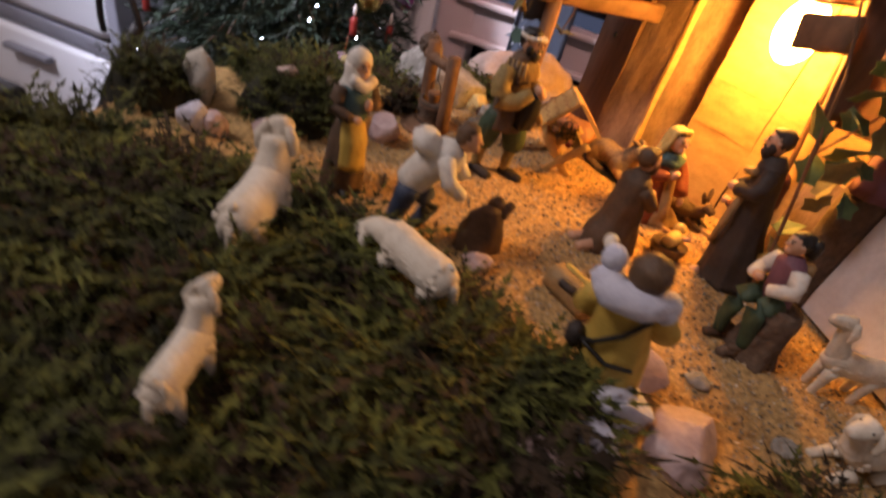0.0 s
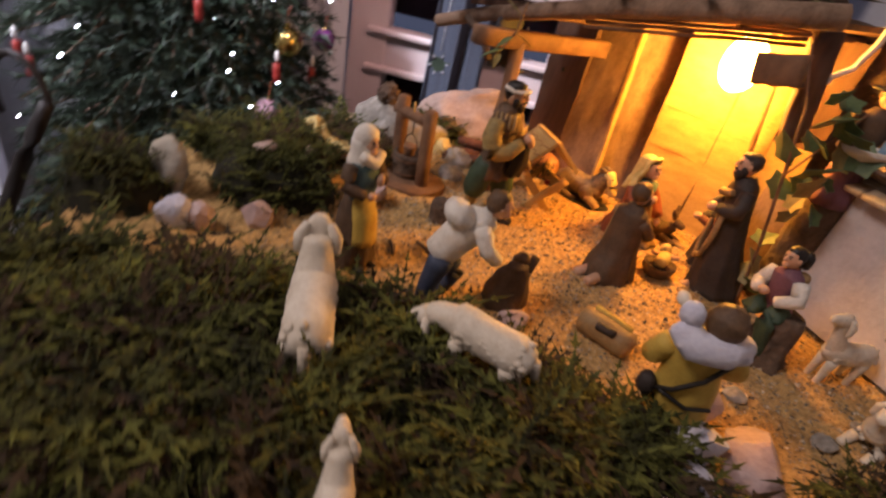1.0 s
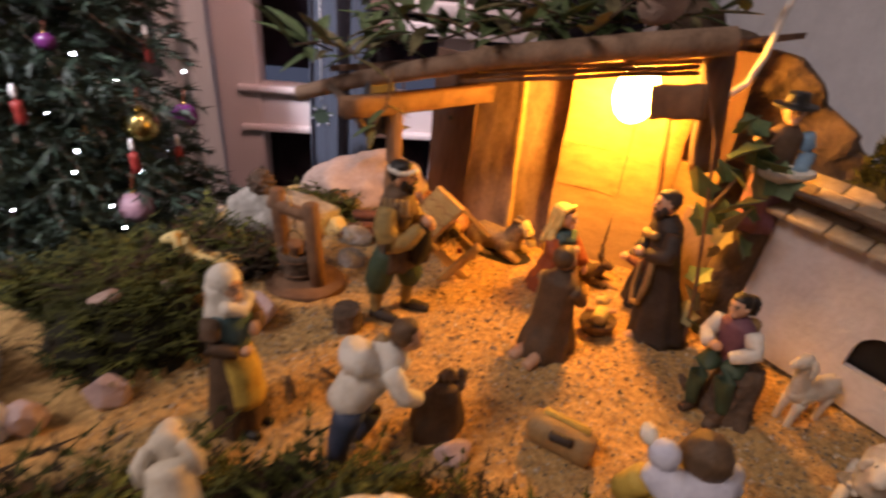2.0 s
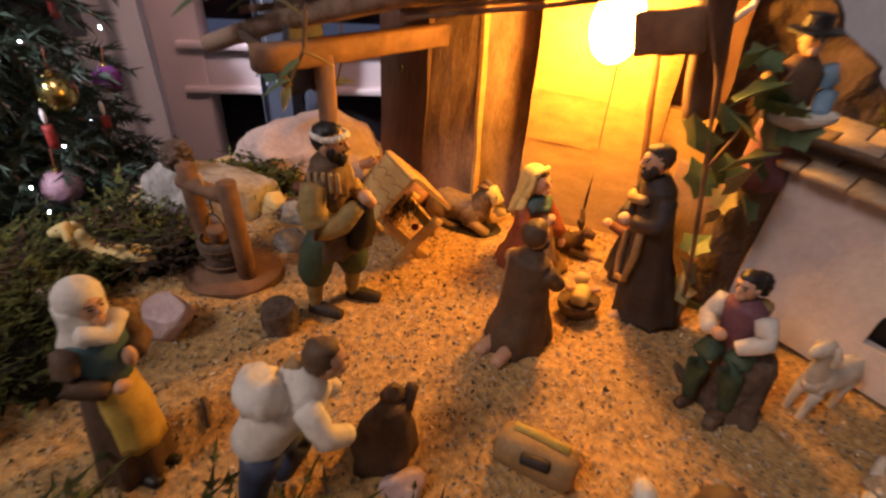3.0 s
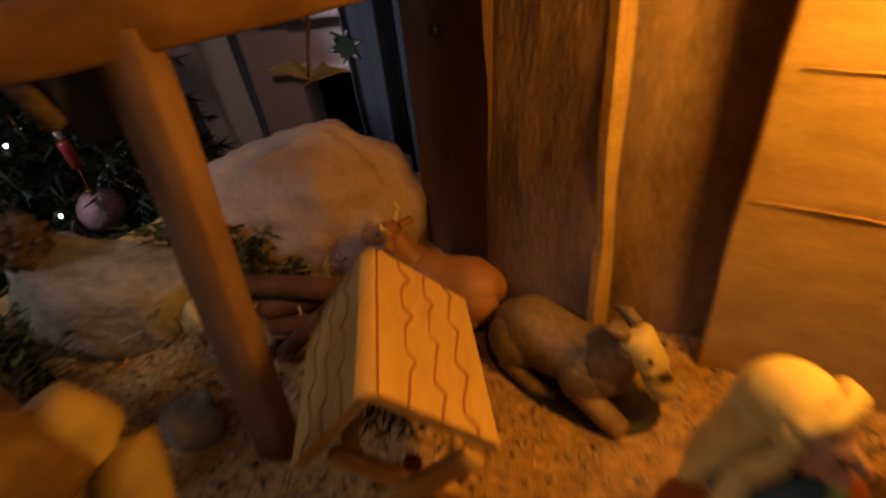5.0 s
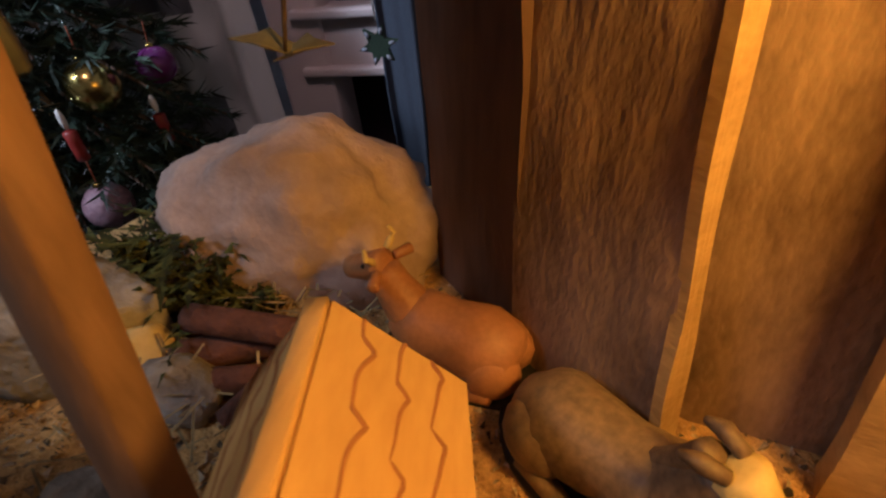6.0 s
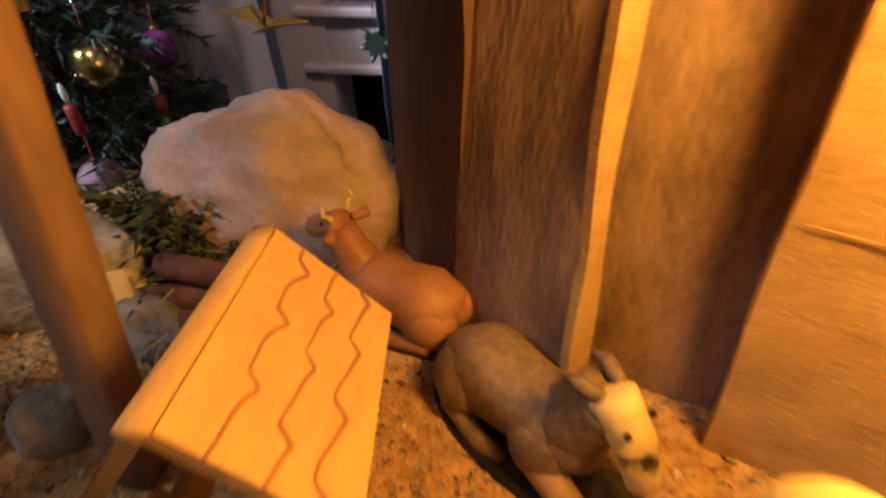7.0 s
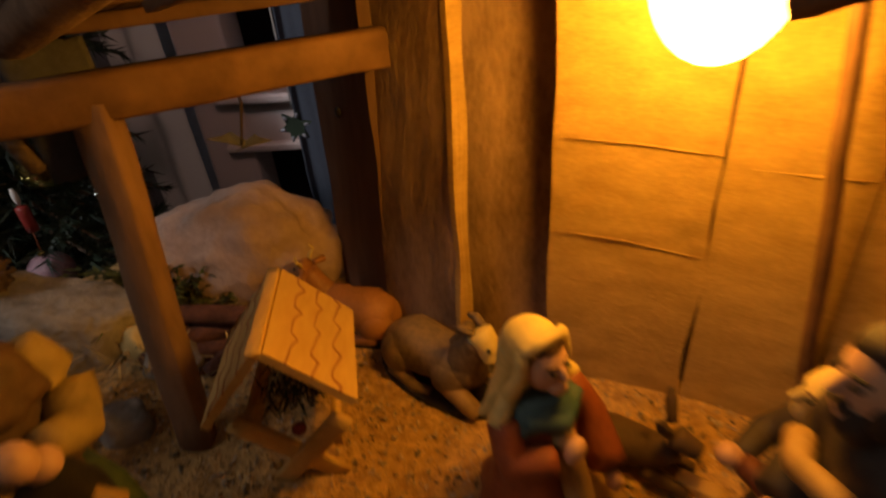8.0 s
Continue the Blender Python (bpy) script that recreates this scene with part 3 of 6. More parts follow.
ornament("bauble", (-0.033, 1.067, -0.004), 0.0225, M_GOLD, "shiny gold glass bauble on the fir tree")
ornament("bauble", (0.0136, 1.097, 0.0024), 0.0165, M_VIOLET, "dark purple glass bauble on the fir tree")
ornament("bauble", (-0.045, 1.03, -0.105), 0.022, M_SILVER, "glittery rose bauble on a red ribbon")
ornament("bauble", (-0.10, 1.03, 0.10), 0.010, M_VIOLET, "dark purple glass bauble on the fir tree")
ornament("bauble", (-0.42, 0.98, 0.08), 0.014, M_VIOLET, "dark purple glass bauble on the fir tree")


def candle(at):
    c = empty("tree_candle", at)
    tagged(c, "small red candle light clipped to the fir tree", "candle", group="tree candles")
    part("stick", one("limb", [(*at, 0.0055), (at[0], at[1], at[2] + 0.025, 0.0055)], M_CANDLE), c)
    part("flame_tip", one("blob", (at[0], at[1], at[2] + 0.036, ), (0.003, 0.003, 0.009), M_WIRE, k=10), c, "white plastic flame")


for at in ((0.001, 1.087, -0.065), (-0.02, 1.10, 0.07), (-0.03, 1.02, -0.05), (-0.36, 0.95, -0.08), (-0.33, 0.93, -0.09), (-0.12, 0.98, 0.02), (-0.3, 0.95, 0.1)):
    candle(at)


def star(at):
    b = Build()
    vs, k = [], 10
    for zz in (-0.002, 0.002):
        for i in range(k):
            r = 0.018 if i % 2 == 0 else 0.007
            a = 2 * math.pi * i / k + 0.3
            vs.append((at[0] + r * math.cos(a), at[1] + zz, at[2] + r * math.sin(a)))
    b.add(vs, [tuple(range(k)), tuple(range(2 * k - 1, k - 1, -1))] + [(i, i + k, (i + 1) % k + k, (i + 1) % k) for i in range(k)], M_TAN)
    tagged(obj("straw_star", b, False), "pale wooden star hanging on the fir tree", "ornament")


star((-0.11, 1.08, -0.03))
star((-0.28, 0.94, 0.09))


def tree_lights():
    rng = random.Random(3)
    spots = [(-0.0453, 1.066, -0.069), (-0.027, 1.112, -0.057), (-0.067, 1.10, 0.043), (0.014, 1.116, 0.057), (-0.15, 1.08, 0.0),
             (-0.17, 0.99, -0.095), (-0.30, 0.99, -0.03), (-0.10, 1.03, -0.03), (-0.06, 1.0, -0.09), (-0.33, 1.0, -0.16), (-0.05, 0.98, 0.1), (-0.21, 0.95, 0.06)]
    for k in range(20):
        p = rng.choice(TIPS)
        spots.append((p.x, p.y - 0.01, p.z))
    me = one("blob", (0, 0, 0), (0.0015, 0.0015, 0.0020), M_TLIGHT, k=10).mesh("tree_light")
    for p in spots:
        ob = new("tree_light", me)
        ob.location = p
        tagged(ob, "tiny cold white light on the fir tree", "light", group="lights on the fir tree")


tree_lights()


# ---- the stable ----
def slab(b, a, c, z0, z1, thick, material, seed=0, wavy=0.001, cells=10, lean=0.0, back=0.0):
    """An upright board between two floor points, its long edges waney."""
    rng = random.Random(seed)
    a, c = V((*a, 0)), V((*c, 0))
    d = (c - a).normalized()
    n = V((d.y, -d.x, 0))
    off = rng.random() * 30
    rings = []
    for i in range(cells + 1):
        z = z0 + (z1 - z0) * i / cells
        e0 = a + d * wavy * noise.noise(V((off, z * 28, 0)))
        e1 = c + d * lean * (z - z0) / (z1 - z0) + d * wavy * 1.4 * noise.noise(V((off + 9, z * 28, 0)))
        tilt = V((0, back * (z - z0), 0))
        e0, e1 = e0 + tilt, e1 + tilt
        ring = []
        for t in range(7):
            p = e0.lerp(e1, t / 6)
            ring.append((p + n * thick * 0.5 + n * 0.0006 * noise.noise(V((off, t, z * 40))) + V((0, 0, z))))
        for t in range(6, -1, -1):
            p = e0.lerp(e1, t / 6)
            ring.append((p - n * thick * 0.5 + V((0, 0, z))))
        rings.append(ring)
    b.rings(rings, material)


def timber(p, q, w, h, material, seed=0, wob=0.0012, n=9):
    """A rough squared timber between two points."""
    b = Build()
    p, q = V(p), V(q)
    d = (q - p).normalized()
    side = d.cross(V((0, 0, 1)) if abs(d.z) < 0.9 else V((0, 1, 0))).normalized()
    up = side.cross(d)
    rings = []
    for i in range(n + 1):
        t = i / n
        c = p.lerp(q, t) + wob * noise.noise_vector(V((seed * 7, t * 4, 1)))
        s = 1 + 0.10 * noise.noise(V((seed * 3, t * 5, 7)))
        ring = []
        for u, v in ((-1, -0.8), (-0.8, -1), (0.8, -1), (1, -0.8), (1, 0.8), (0.8, 1), (-0.8, 1), (-1, 0.8)):
            ring.append(c + side * u * w * 0.5 * s + up * v * h * 0.5 * s)
        rings.append(ring)
    b.rings(rings, material)
    return b


def stable():
    s = empty("stable", (0.40, 0.76, 0.0))
    tagged(s, "rough wooden stable with a sloping plank roof and lit wall", "stable")

    def board(name, a, c, z1, thick, material, seed, label="", wavy=0.0016, lean=0.0, back=0.0):
        b = Build()
        slab(b, a, c, -0.004, z1, thick, material, seed, wavy, lean=lean, cells=24, back=back)
        return part(name, b, s, label, smooth=False)

    board("wall_board", (0.3240, 0.8430), (0.3570, 0.8060), 0.158, 0.006, M_DARKBOARD, 1, "dark wall board with a knot", back=0.10)
    board("wall_board", (0.3555, 0.8040), (0.3925, 0.7715), 0.166, 0.008, M_MIDBOARD, 2, "brown wall board with a lit waney edge", 0.0008, 0.0, 0.19)
    # board's real edge, in a paler colour that stands in for lamplight
    board("waney_edge", (0.3893, 0.7681), (0.3940, 0.7730), 0.1665, 0.0030, M_BOARD, 2, "waney board edge coloured pale to look lamplit", 0.0016, 0.0006, 0.19)
    board("wall_board", (0.3880, 0.7930), (0.4400, 0.7800), 0.172, 0.006, M_MIDBOARD, 3, back=0.12)
    board("wall_board", (0.4275, 0.7715), (0.4795, 0.7545), 0.186, 0.008, M_BOARD, 4, "rough sawn board bright in the lamplight", 0.0012, back=0.07)
    board("wall_board", (0.4810, 0.7540), (0.5165, 0.7350), 0.194, 0.008, M_BOARD, 5, "rough sawn board bright in the lamplight", 0.0006, back=0.07)
    board("wall_board", (0.5172, 0.7346), (0.5450, 0.7195), 0.105, 0.008, M_BOARD, 9, "short rough sawn board bright in the lamplight", 0.0006, back=0.07)
    board("wall_board", (0.5185, 0.7450), (0.5520, 0.7270), 0.192, 0.006, M_DARKBOARD, 10, "dark board closing the stable's side", back=0.07)
    # added behind the seam, coloured dark to give the crack its shade
    board("backing_board", (0.436, 0.7800), (0.516, 0.7450), 0.185, 0.003, M_DARKBOARD, 7, "", 0.0, back=0.07)
    part("stick", timber((0.5150, 0.7300, -0.002), (0.4860, 0.7350, 0.165), 0.0035, 0.0035, M_BEAM, 3), s, "thin leaning stick")
    for x0, x1, z, tilt in ((0.4300, 0.4780, 0.1050, -0.0035), (0.4285, 0.4770, 0.0690, -0.0050), (0.4860, 0.5150, 0.0980, 0.0010)):
        ys = [0.7540 - 0.325 * (x - 0.4795) - 0.0042 + 0.07 * z if x < 0.48 else 0.7540 - 0.54 * (x - 0.4810) - 0.0043 + 0.07 * z for x in (x0, (x0 + x1) / 2, x1)]
        part("saw_ridge", one("limb", [(x0, ys[0], z, 0.0002), ((x0 + x1) / 2, ys[1] + 0.0001, z + tilt * 0.3, 0.00045), (x1, ys[2], z + tilt, 0.0002)], M_BOARD, k=6), s)
    part("knot", one("blob", (0.3365, 0.8325, 0.1015), (0.0022, 0.0012, 0.0026), M_BLACK, rot=(0, 0, -42), k=10), s)
    part("post", timber((0.2825, 0.7310, -0.003), (0.2800, 0.7560, 0.130), 0.0120, 0.0100, M_POST, 1), s, "rough squared corner post")
    part("beam", timber((0.2430, 0.7320, 0.1330), (0.3650, 0.8090, 0.1325), 0.011, 0.0145, M_BEAM, 2), s, "rough beam carrying the roof")
    part("gable_board", timber((0.259, 0.752, 0.128), (0.279, 0.766, 0.128), 0.005, 0.042, M_SLATE, 14), s, "dark slate-grey board under the low eave")
    part("brace", one("limb", [(0.232, 0.765, 0.140, 0.003), (0.250, 0.752, 0.128, 0.0035), (0.258, 0.750, 0.112, 0.003)], M_BARK), s)
    # planks of the roof run up from the low beam
    fl, fr, bl, br = V((0.232, 0.770, 0.1490)), V((0.452, 0.672, 0.198)), V((0.350, 0.842, 0.150)), V((0.580, 0.740, 0.205))
    for i in range(8):
        a0, a1 = i / 8, (i + 0.94) / 8
        b = Build()
        rings = []
        for k in range(7):
            t = k / 6
            p0, p1 = fl.lerp(bl, a0).lerp(fr.lerp(br, a0), t), fl.lerp(bl, a1).lerp(fr.lerp(br, a1), t)
            o = V((0, 0, 0.0012 * noise.noise(V((i, t * 3, 2)))))
            rings.append([p0 + o, p1 + o, p1 + o + V((0, 0, 0.0045)), p0 + o + V((0, 0, 0.0045))])
        # dark board colour stands in for the shade under the roof
        b.rings(rings, M_DARKBOARD)
        part("roof_plank", b, s, smooth=False)
    for t in (0.12, 0.30, 0.48, 0.66, 0.85):
        a, c = fl.lerp(fr, t), bl.lerp(br, t)
        part("rafter", timber(a - V((0, 0, 0.003)), c - V((0, 0, 0.003)), 0.006, 0.005, M_DARKBOARD, int(t * 100)), s)
    for k in range(3):
        z = V((0, 0, -0.004 - 0.0035 * k))
        part("eave_slat", timber(fl.lerp(fr, 0.42) + z, fr + z + V((0.006, -0.003, 0)), 0.004, 0.0026, M_BEAM, 40 + k), s)
    log = Build()
    log.limb([(0.206, 0.792, 0.1255, 0.0055), (0.25, 0.762, 0.146, 0.006), (0.345, 0.718, 0.178, 0.0075), (0.42, 0.678, 0.198, 0.0078), (0.466, 0.657, 0.208, 0.0080)], M_MIDBOARD, k=12)
    part("eave_log", log, s, "grey-brown branch along the front eave")
    part("hanging_board", timber((0.4850, 0.6690, 0.126), (0.4680, 0.6700, 0.198), 0.017, 0.010, M_DARKBOARD, 8), s, "dark board hanging from the eave")
    part("lamp_shield", timber((0.4405, 0.6800, 0.1655), (0.4610, 0.6560, 0.1735), 0.009, 0.021, M_BEAM, 9), s, "wooden block before the bulb")
    b = Build()
    slab(b, (0.512, 0.705), (0.548, 0.658), -0.003, 0.082, 0.006, M_MIDBOARD, 12, 0.001)
    part("side_panel", b, s, smooth=False)
    part("side_lath", timber((0.552, 0.652, -0.003), (0.540, 0.645, 0.098), 0.005, 0.004, M_BEAM, 13), s)


stable()


def bulb():
    at = V((0.452, 0.724, 0.150))
    o = empty("stable_lamp", at)
    tagged(o, "glowing warm bulb hung under the stable roof", "lamp")
    part("bulb", one("blob", (at.x, at.y, 0.160), (0.0155, 0.0155, 0.0215), M_BULB, k=28), o)
    part("socket", one("limb", [(at.x, at.y, 0.179, 0.008), (at.x, at.y, 0.194, 0.008)], M_WIRE), o)
    cable = [(0.488, 0.690, 0.166, 0.005), (0.499, 0.694, 0.168, 0.005)]
    plug = part("connector", one("limb", cable, M_WIRE), o, "white plastic plug")
    part("cable", one("limb", [(0.499, 0.694, 0.168, 0.0022), (0.514, 0.697, 0.178, 0.0022), (0.522, 0.70, 0.196, 0.0022), (0.526, 0.703, 0.225, 0.0022), (0.54, 0.71, 0.27, 0.0022)], M_WIRE), plug, "white cable")


bulb()

# ---- rocks ----
def rock(name, at, r, material, label, rot=(0, 0, 0), seed=0, **kw):
    if "quartz" in name:
        kw = dict(rough=0.05, cuts=13, sub=4)
    tagged(obj(name, one("stone", (0, 0, 0), r, material, rot, seed, **kw), smooth="quartz" not in name, at=at), label, "stone")




def dome_boulder():
    """A weathered dome, steeper at one end, with shallow hollows."""
    bm = bmesh.new()
    bmesh.ops.create_icosphere(bm, subdivisions=5, radius=1)
    bm.verts.index_update()
    vs = []
    for v in bm.verts:
        p = v.co.copy()
        q = V((math.copysign(abs(p.x) ** 0.85, p.x), p.y, math.copysign(abs(p.z) ** 0.82, p.z)))
        q.z *= 1 + 0.36 * q.x - 0.55 * max(0.0, q.x - 0.40)
        lump = 0.13 * noise.fractal(p * 1.9 + V((3, 1, 7)), 1.0, 2.0, 3) + 0.045 * noise.fractal(p * 5 + V((9, 2, 4)), 1.0, 2.0, 4) + 0.010 * noise.fractal(p * 24, 1.0, 2.0, 3)
        q *= 1 + lump
        vs.append((q.x * 0.064, q.y * 0.036, q.z * 0.046))
    fs = [tuple(v.index for v in f.verts) for f in bm.faces]
    bm.free()
    b = Build()
    b.add(vs, fs, M_ROCK)
    tagged(obj("rock", b, at=(0.2575, 0.851, 0.009), turn=-8), "large pale pinkish boulder behind the stable post", "stone")


dome_boulder()
rock("rock", (0.188, 0.792, 0.012), (0.053, 0.028, 0.034), M_WHITEROCK, "whitish grey boulder behind the well", (0, 4, 6), 8, cuts=12, sub=4)
rock("rose_quartz", (0.1885, 0.661, 0.009), (0.0165, 0.014, 0.015), M_ROSE, "pink rose quartz lump on the sand", (10, 5, 20), 5)
rock("rose_quartz", (0.416, 0.502, 0.008), (0.020, 0.017, 0.016), M_ROSE, "pink rose quartz lump on the sand", (0, 10, 40), 6)
rock("quartz", (0.406, 0.472, 0.010), (0.021, 0.016, 0.018), M_LILAC, "whitish quartz lump beside the moss", (0, 20, 10), 9)
rock("rose_quartz", (0.442, 0.470, 0.005), (0.028, 0.020, 0.014), M_ROSE, "pink rose quartz slab on the sand", (0, -14, 70), 12)
rock("rose_quartz", (0.378, 0.419, 0.013), (0.026, 0.017, 0.015), M_ROSE, "long pinkish quartz lump at the moss's edge", (0, 8, 40), 14)
rock("quartz", (0.396, 0.446, 0.009), (0.017, 0.014, 0.013), M_LILAC, "whitish quartz lump beside the moss", (0, 12, 60), 15)
rock("quartz", (0.073, 0.569, 0.009), (0.0125, 0.010, 0.017), M_LILAC, "greyish white quartz lump beside the moss", (0, 8, 0), 21)
rock("rose_quartz", (0.090, 0.573, 0.008), (0.0095, 0.008, 0.015), M_ROSE, "small pink quartz point beside the moss", (0, -8, 10), 22)
rock("rose_quartz", (0.121, 0.590, 0.007), (0.0135, 0.010, 0.012), M_ROSE, "pinkish quartz lump beside the moss", (0, 10, 5), 23)
rock("rock", (0.050, 0.602, 0.020), (0.016, 0.010, 0.027), M_PALESTONE, "tall pale stone standing in the moss", (0, 12, 0), 24)
rock("pebble", (0.110, 0.632, 0.041), (0.009, 0.007, 0.0045), M_ROCK, "pale pebble lying on the moss", (0, 0, 20), 25)
rock("pebble", (0.138, 0.655, 0.034), (0.006, 0.006, 0.006), M_ROCK, "pale pebble lying on the moss", (0, 0, 0), 26)
rock("pebble", (0.311, 0.546, 0.004), (0.011, 0.008, 0.007), M_ROSE, "pale pink stone before the moss", (0, 0, 0), 27)
rock("pebble", (0.2345, 0.784, 0.009), (0.012, 0.010, 0.010), M_PALEYELLOW, "yellowish stone behind the stable post", (0, 0, 0), 28)
rock("rock", (0.252, 0.774, 0.004), (0.016, 0.012, 0.012), M_WHITEROCK, "grey crusted stone beside the post", (0, 0, 0), 29)
rock("rock", (0.250, 0.738, 0.004), (0.012, 0.010, 0.012), M_WHITEROCK, "grey crusted stone beside the well", (0, 0, 0), 31)
rock("rock", (0.437, 0.700, 0.224), (0.018, 0.014, 0.016), M_ROCK, "pale stone lying on the stable roof", (0, 0, 0), 30)
for i, (x, y, z) in enumerate(((0.530, 0.515, 0.006), (0.50, 0.50, 0.003), (0.455, 0.525, 0.002))):
    rock("pebble", (x, y, z), (0.008, 0.007, 0.005), M_WHITEROCK, "small grey pebble on the sand", seed=40 + i)


def backdrop_bark():
    b = Build()
    nx, nz = 50, 30
    verts, faces = [], []
    for side in (0, 1):
        for i in range(nx + 1):
            t = i / nx
            x = 0.49 + 0.24 * t
            top = 0.230 - 0.11 * t - 0.12 * max(0, t - 0.45) + 0.010 * noise.noise(V((t * 9, 0, 0)))
            for k in range(nz + 1):
                z = top * k / nz
                verts.append((x, 0.772 - 0.09 * t + 0.02 * side + 0.012 * noise.fractal(V((x * 25, z * 25, side)), 1, 2, 4) * (1 - side), z))
    w = nz + 1
    off = (nx + 1) * w
    for i in range(nx):
        for k in range(nz):
            a = i * w + k
            faces += [(a, a + w, a + w + 1, a + 1), (a + off, a + off + 1, a + off + w + 1, a + off + w)]
        a = i * w + nz
        faces.append((a, a + w, a + w + off, a + off))
    for k in range(nz):
        faces += [(k, k + 1, k + 1 + off, k + off), (nx * w + k, nx * w + k + off, nx * w + k + 1 + off, nx * w + k + 1)]
    b.add(verts, faces, M_BARK)
    tagged(obj("bark_slab", b), "large rounded slab of dark brown bark behind the stable", "bark")


backdrop_bark()


# ---- the little house ----
def house():
    h = empty("model_house", (0.57, 0.60, 0.0))
    tagged(h, "little grey plaster house with an arched doorway", "house")
    A, d, n = V((0.536, 0.645, 0.004)), V((0.43, -0.903, 0)), V((0.903, 0.43, 0))

    def P(s, t, z):
        return A + d * s + n * t + V((0, 0, z))

    b = Build()
    # front wall around an arch
    s0, s1, z0, z1 = 0.072, 0.102, 0.028, 0.042
    arch = [(s0, z0), (s0, z1)] + [((s0 + s1) / 2 - 0.015 * math.cos(math.pi * i / 10), z1 + 0.015 * math.sin(math.pi * i / 10)) for i in range(1, 10)] + [(s1, z1), (s1, z0)]
    L, H = 0.16, 0.102
    k = len(arch)
    outer = [(0, 0), (0, H * 0.4), (0, H), (0.02, H), (0.035, H), (0.05, H), (0.06, H), (0.065, H), (0.075, H), (0.09, H), (0.12, H), (L, H * 0.5), (L, 0)]
    vs = [P(s, 0, z) for s, z in arch] + [P(s, 0, z) for s, z in outer] + [P(s, 0.006, z) for s, z in arch]
    fs = [(i, i + 1, k + i + 1, k + i) for i in range(k - 1)] + [(k - 1, 0, k, 2 * k - 1)]
    fs += [(i, 2 * k + i, 2 * k + (i + 1) % k, (i + 1) % k) for i in range(k)]
    vs += [P(L, 0, H)]
    fs += [(k + 10, k + 11, 3 * k)]
    b.add(vs, fs, M_PLASTER)
    part("front_wall", b, h, smooth=False)
    # solid black block stands in for the shade within the doorway
    part("inside", one("box", (P(0.08, 0.05, 0.05)), (0.085, 0.15, 0.10), M_BLACK, rot=(0, 0, math.degrees(math.atan2(n.y, n.x))), bevel=0), h, "black block painting the shade of the hollow")
    # roof rows of tiles
    base = part("roof_board", timber(P(-0.008, 0.03, 0.122), P(0.17, 0.03, 0.122), 0.075, 0.004, M_BARK, 21), h)
    q = math.degrees(math.atan2(d.y, d.x))
    ang = math.radians(22)
    tile = one("box", (0, 0, 0), (0.0225, 0.0125, 0.004), M_TILE, bevel=0.0008).mesh("tile")
    for row in range(4):
        for c in range(8):
            ob = new("tile", tile)
            ob.parent = base
            s = -0.004 + c * 0.0235 + (row % 2) * 0.0117
            t = -0.008 + row * 0.0122
            p = P(s, t, 0.1065 + (t + 0.008) * 0.40 + 0.0015)
            ob.matrix_local = Matrix.Translation(p) @ Euler((0, 0, math.radians(q))).to_matrix().to_4x4() @ Euler((ang, 0, 0)).to_matrix().to_4x4()
    # tilt the board like the rows
    base.data.transform(Matrix.Translation(P(0.08, 0.015, 0.112)) @ Matrix.Rotation(-ang, 4, d) @ Matrix.Translation(-P(0.08, 0.03, 0.122)))
    rng = random.Random(5)
    verts, faces = [], []
    for _ in range(5200):
        s, t = rng.uniform(0.015, 0.17), rng.uniform(0.038, 0.075)
        p = P(s, t, 0.128 + 0.022 * math.sin((t - 0.038) / 0.037 * 2.2) + rng.uniform(-0.006, 0.004))
        dd = V((rng.gauss(0, 1), rng.gauss(0, 1), rng.uniform(0.2, 1.5))).normalized() * rng.uniform(0.004, 0.009)
        w = dd.cross(V((rng.random(), rng.random(), rng.random()))).normalized() * 0.0009
        i = len(verts)
        verts += [p - w, p + w, p + dd]
        faces.append((i, i + 1, i + 2))
    m = Build()
    m.add(verts, faces, M_MOSS)
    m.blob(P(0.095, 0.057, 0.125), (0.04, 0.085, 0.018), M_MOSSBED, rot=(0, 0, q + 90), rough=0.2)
    tagged(obj("roof_moss", m, False), "dark moss heaped on the little house's roof", "moss", kind="stuff")


house()


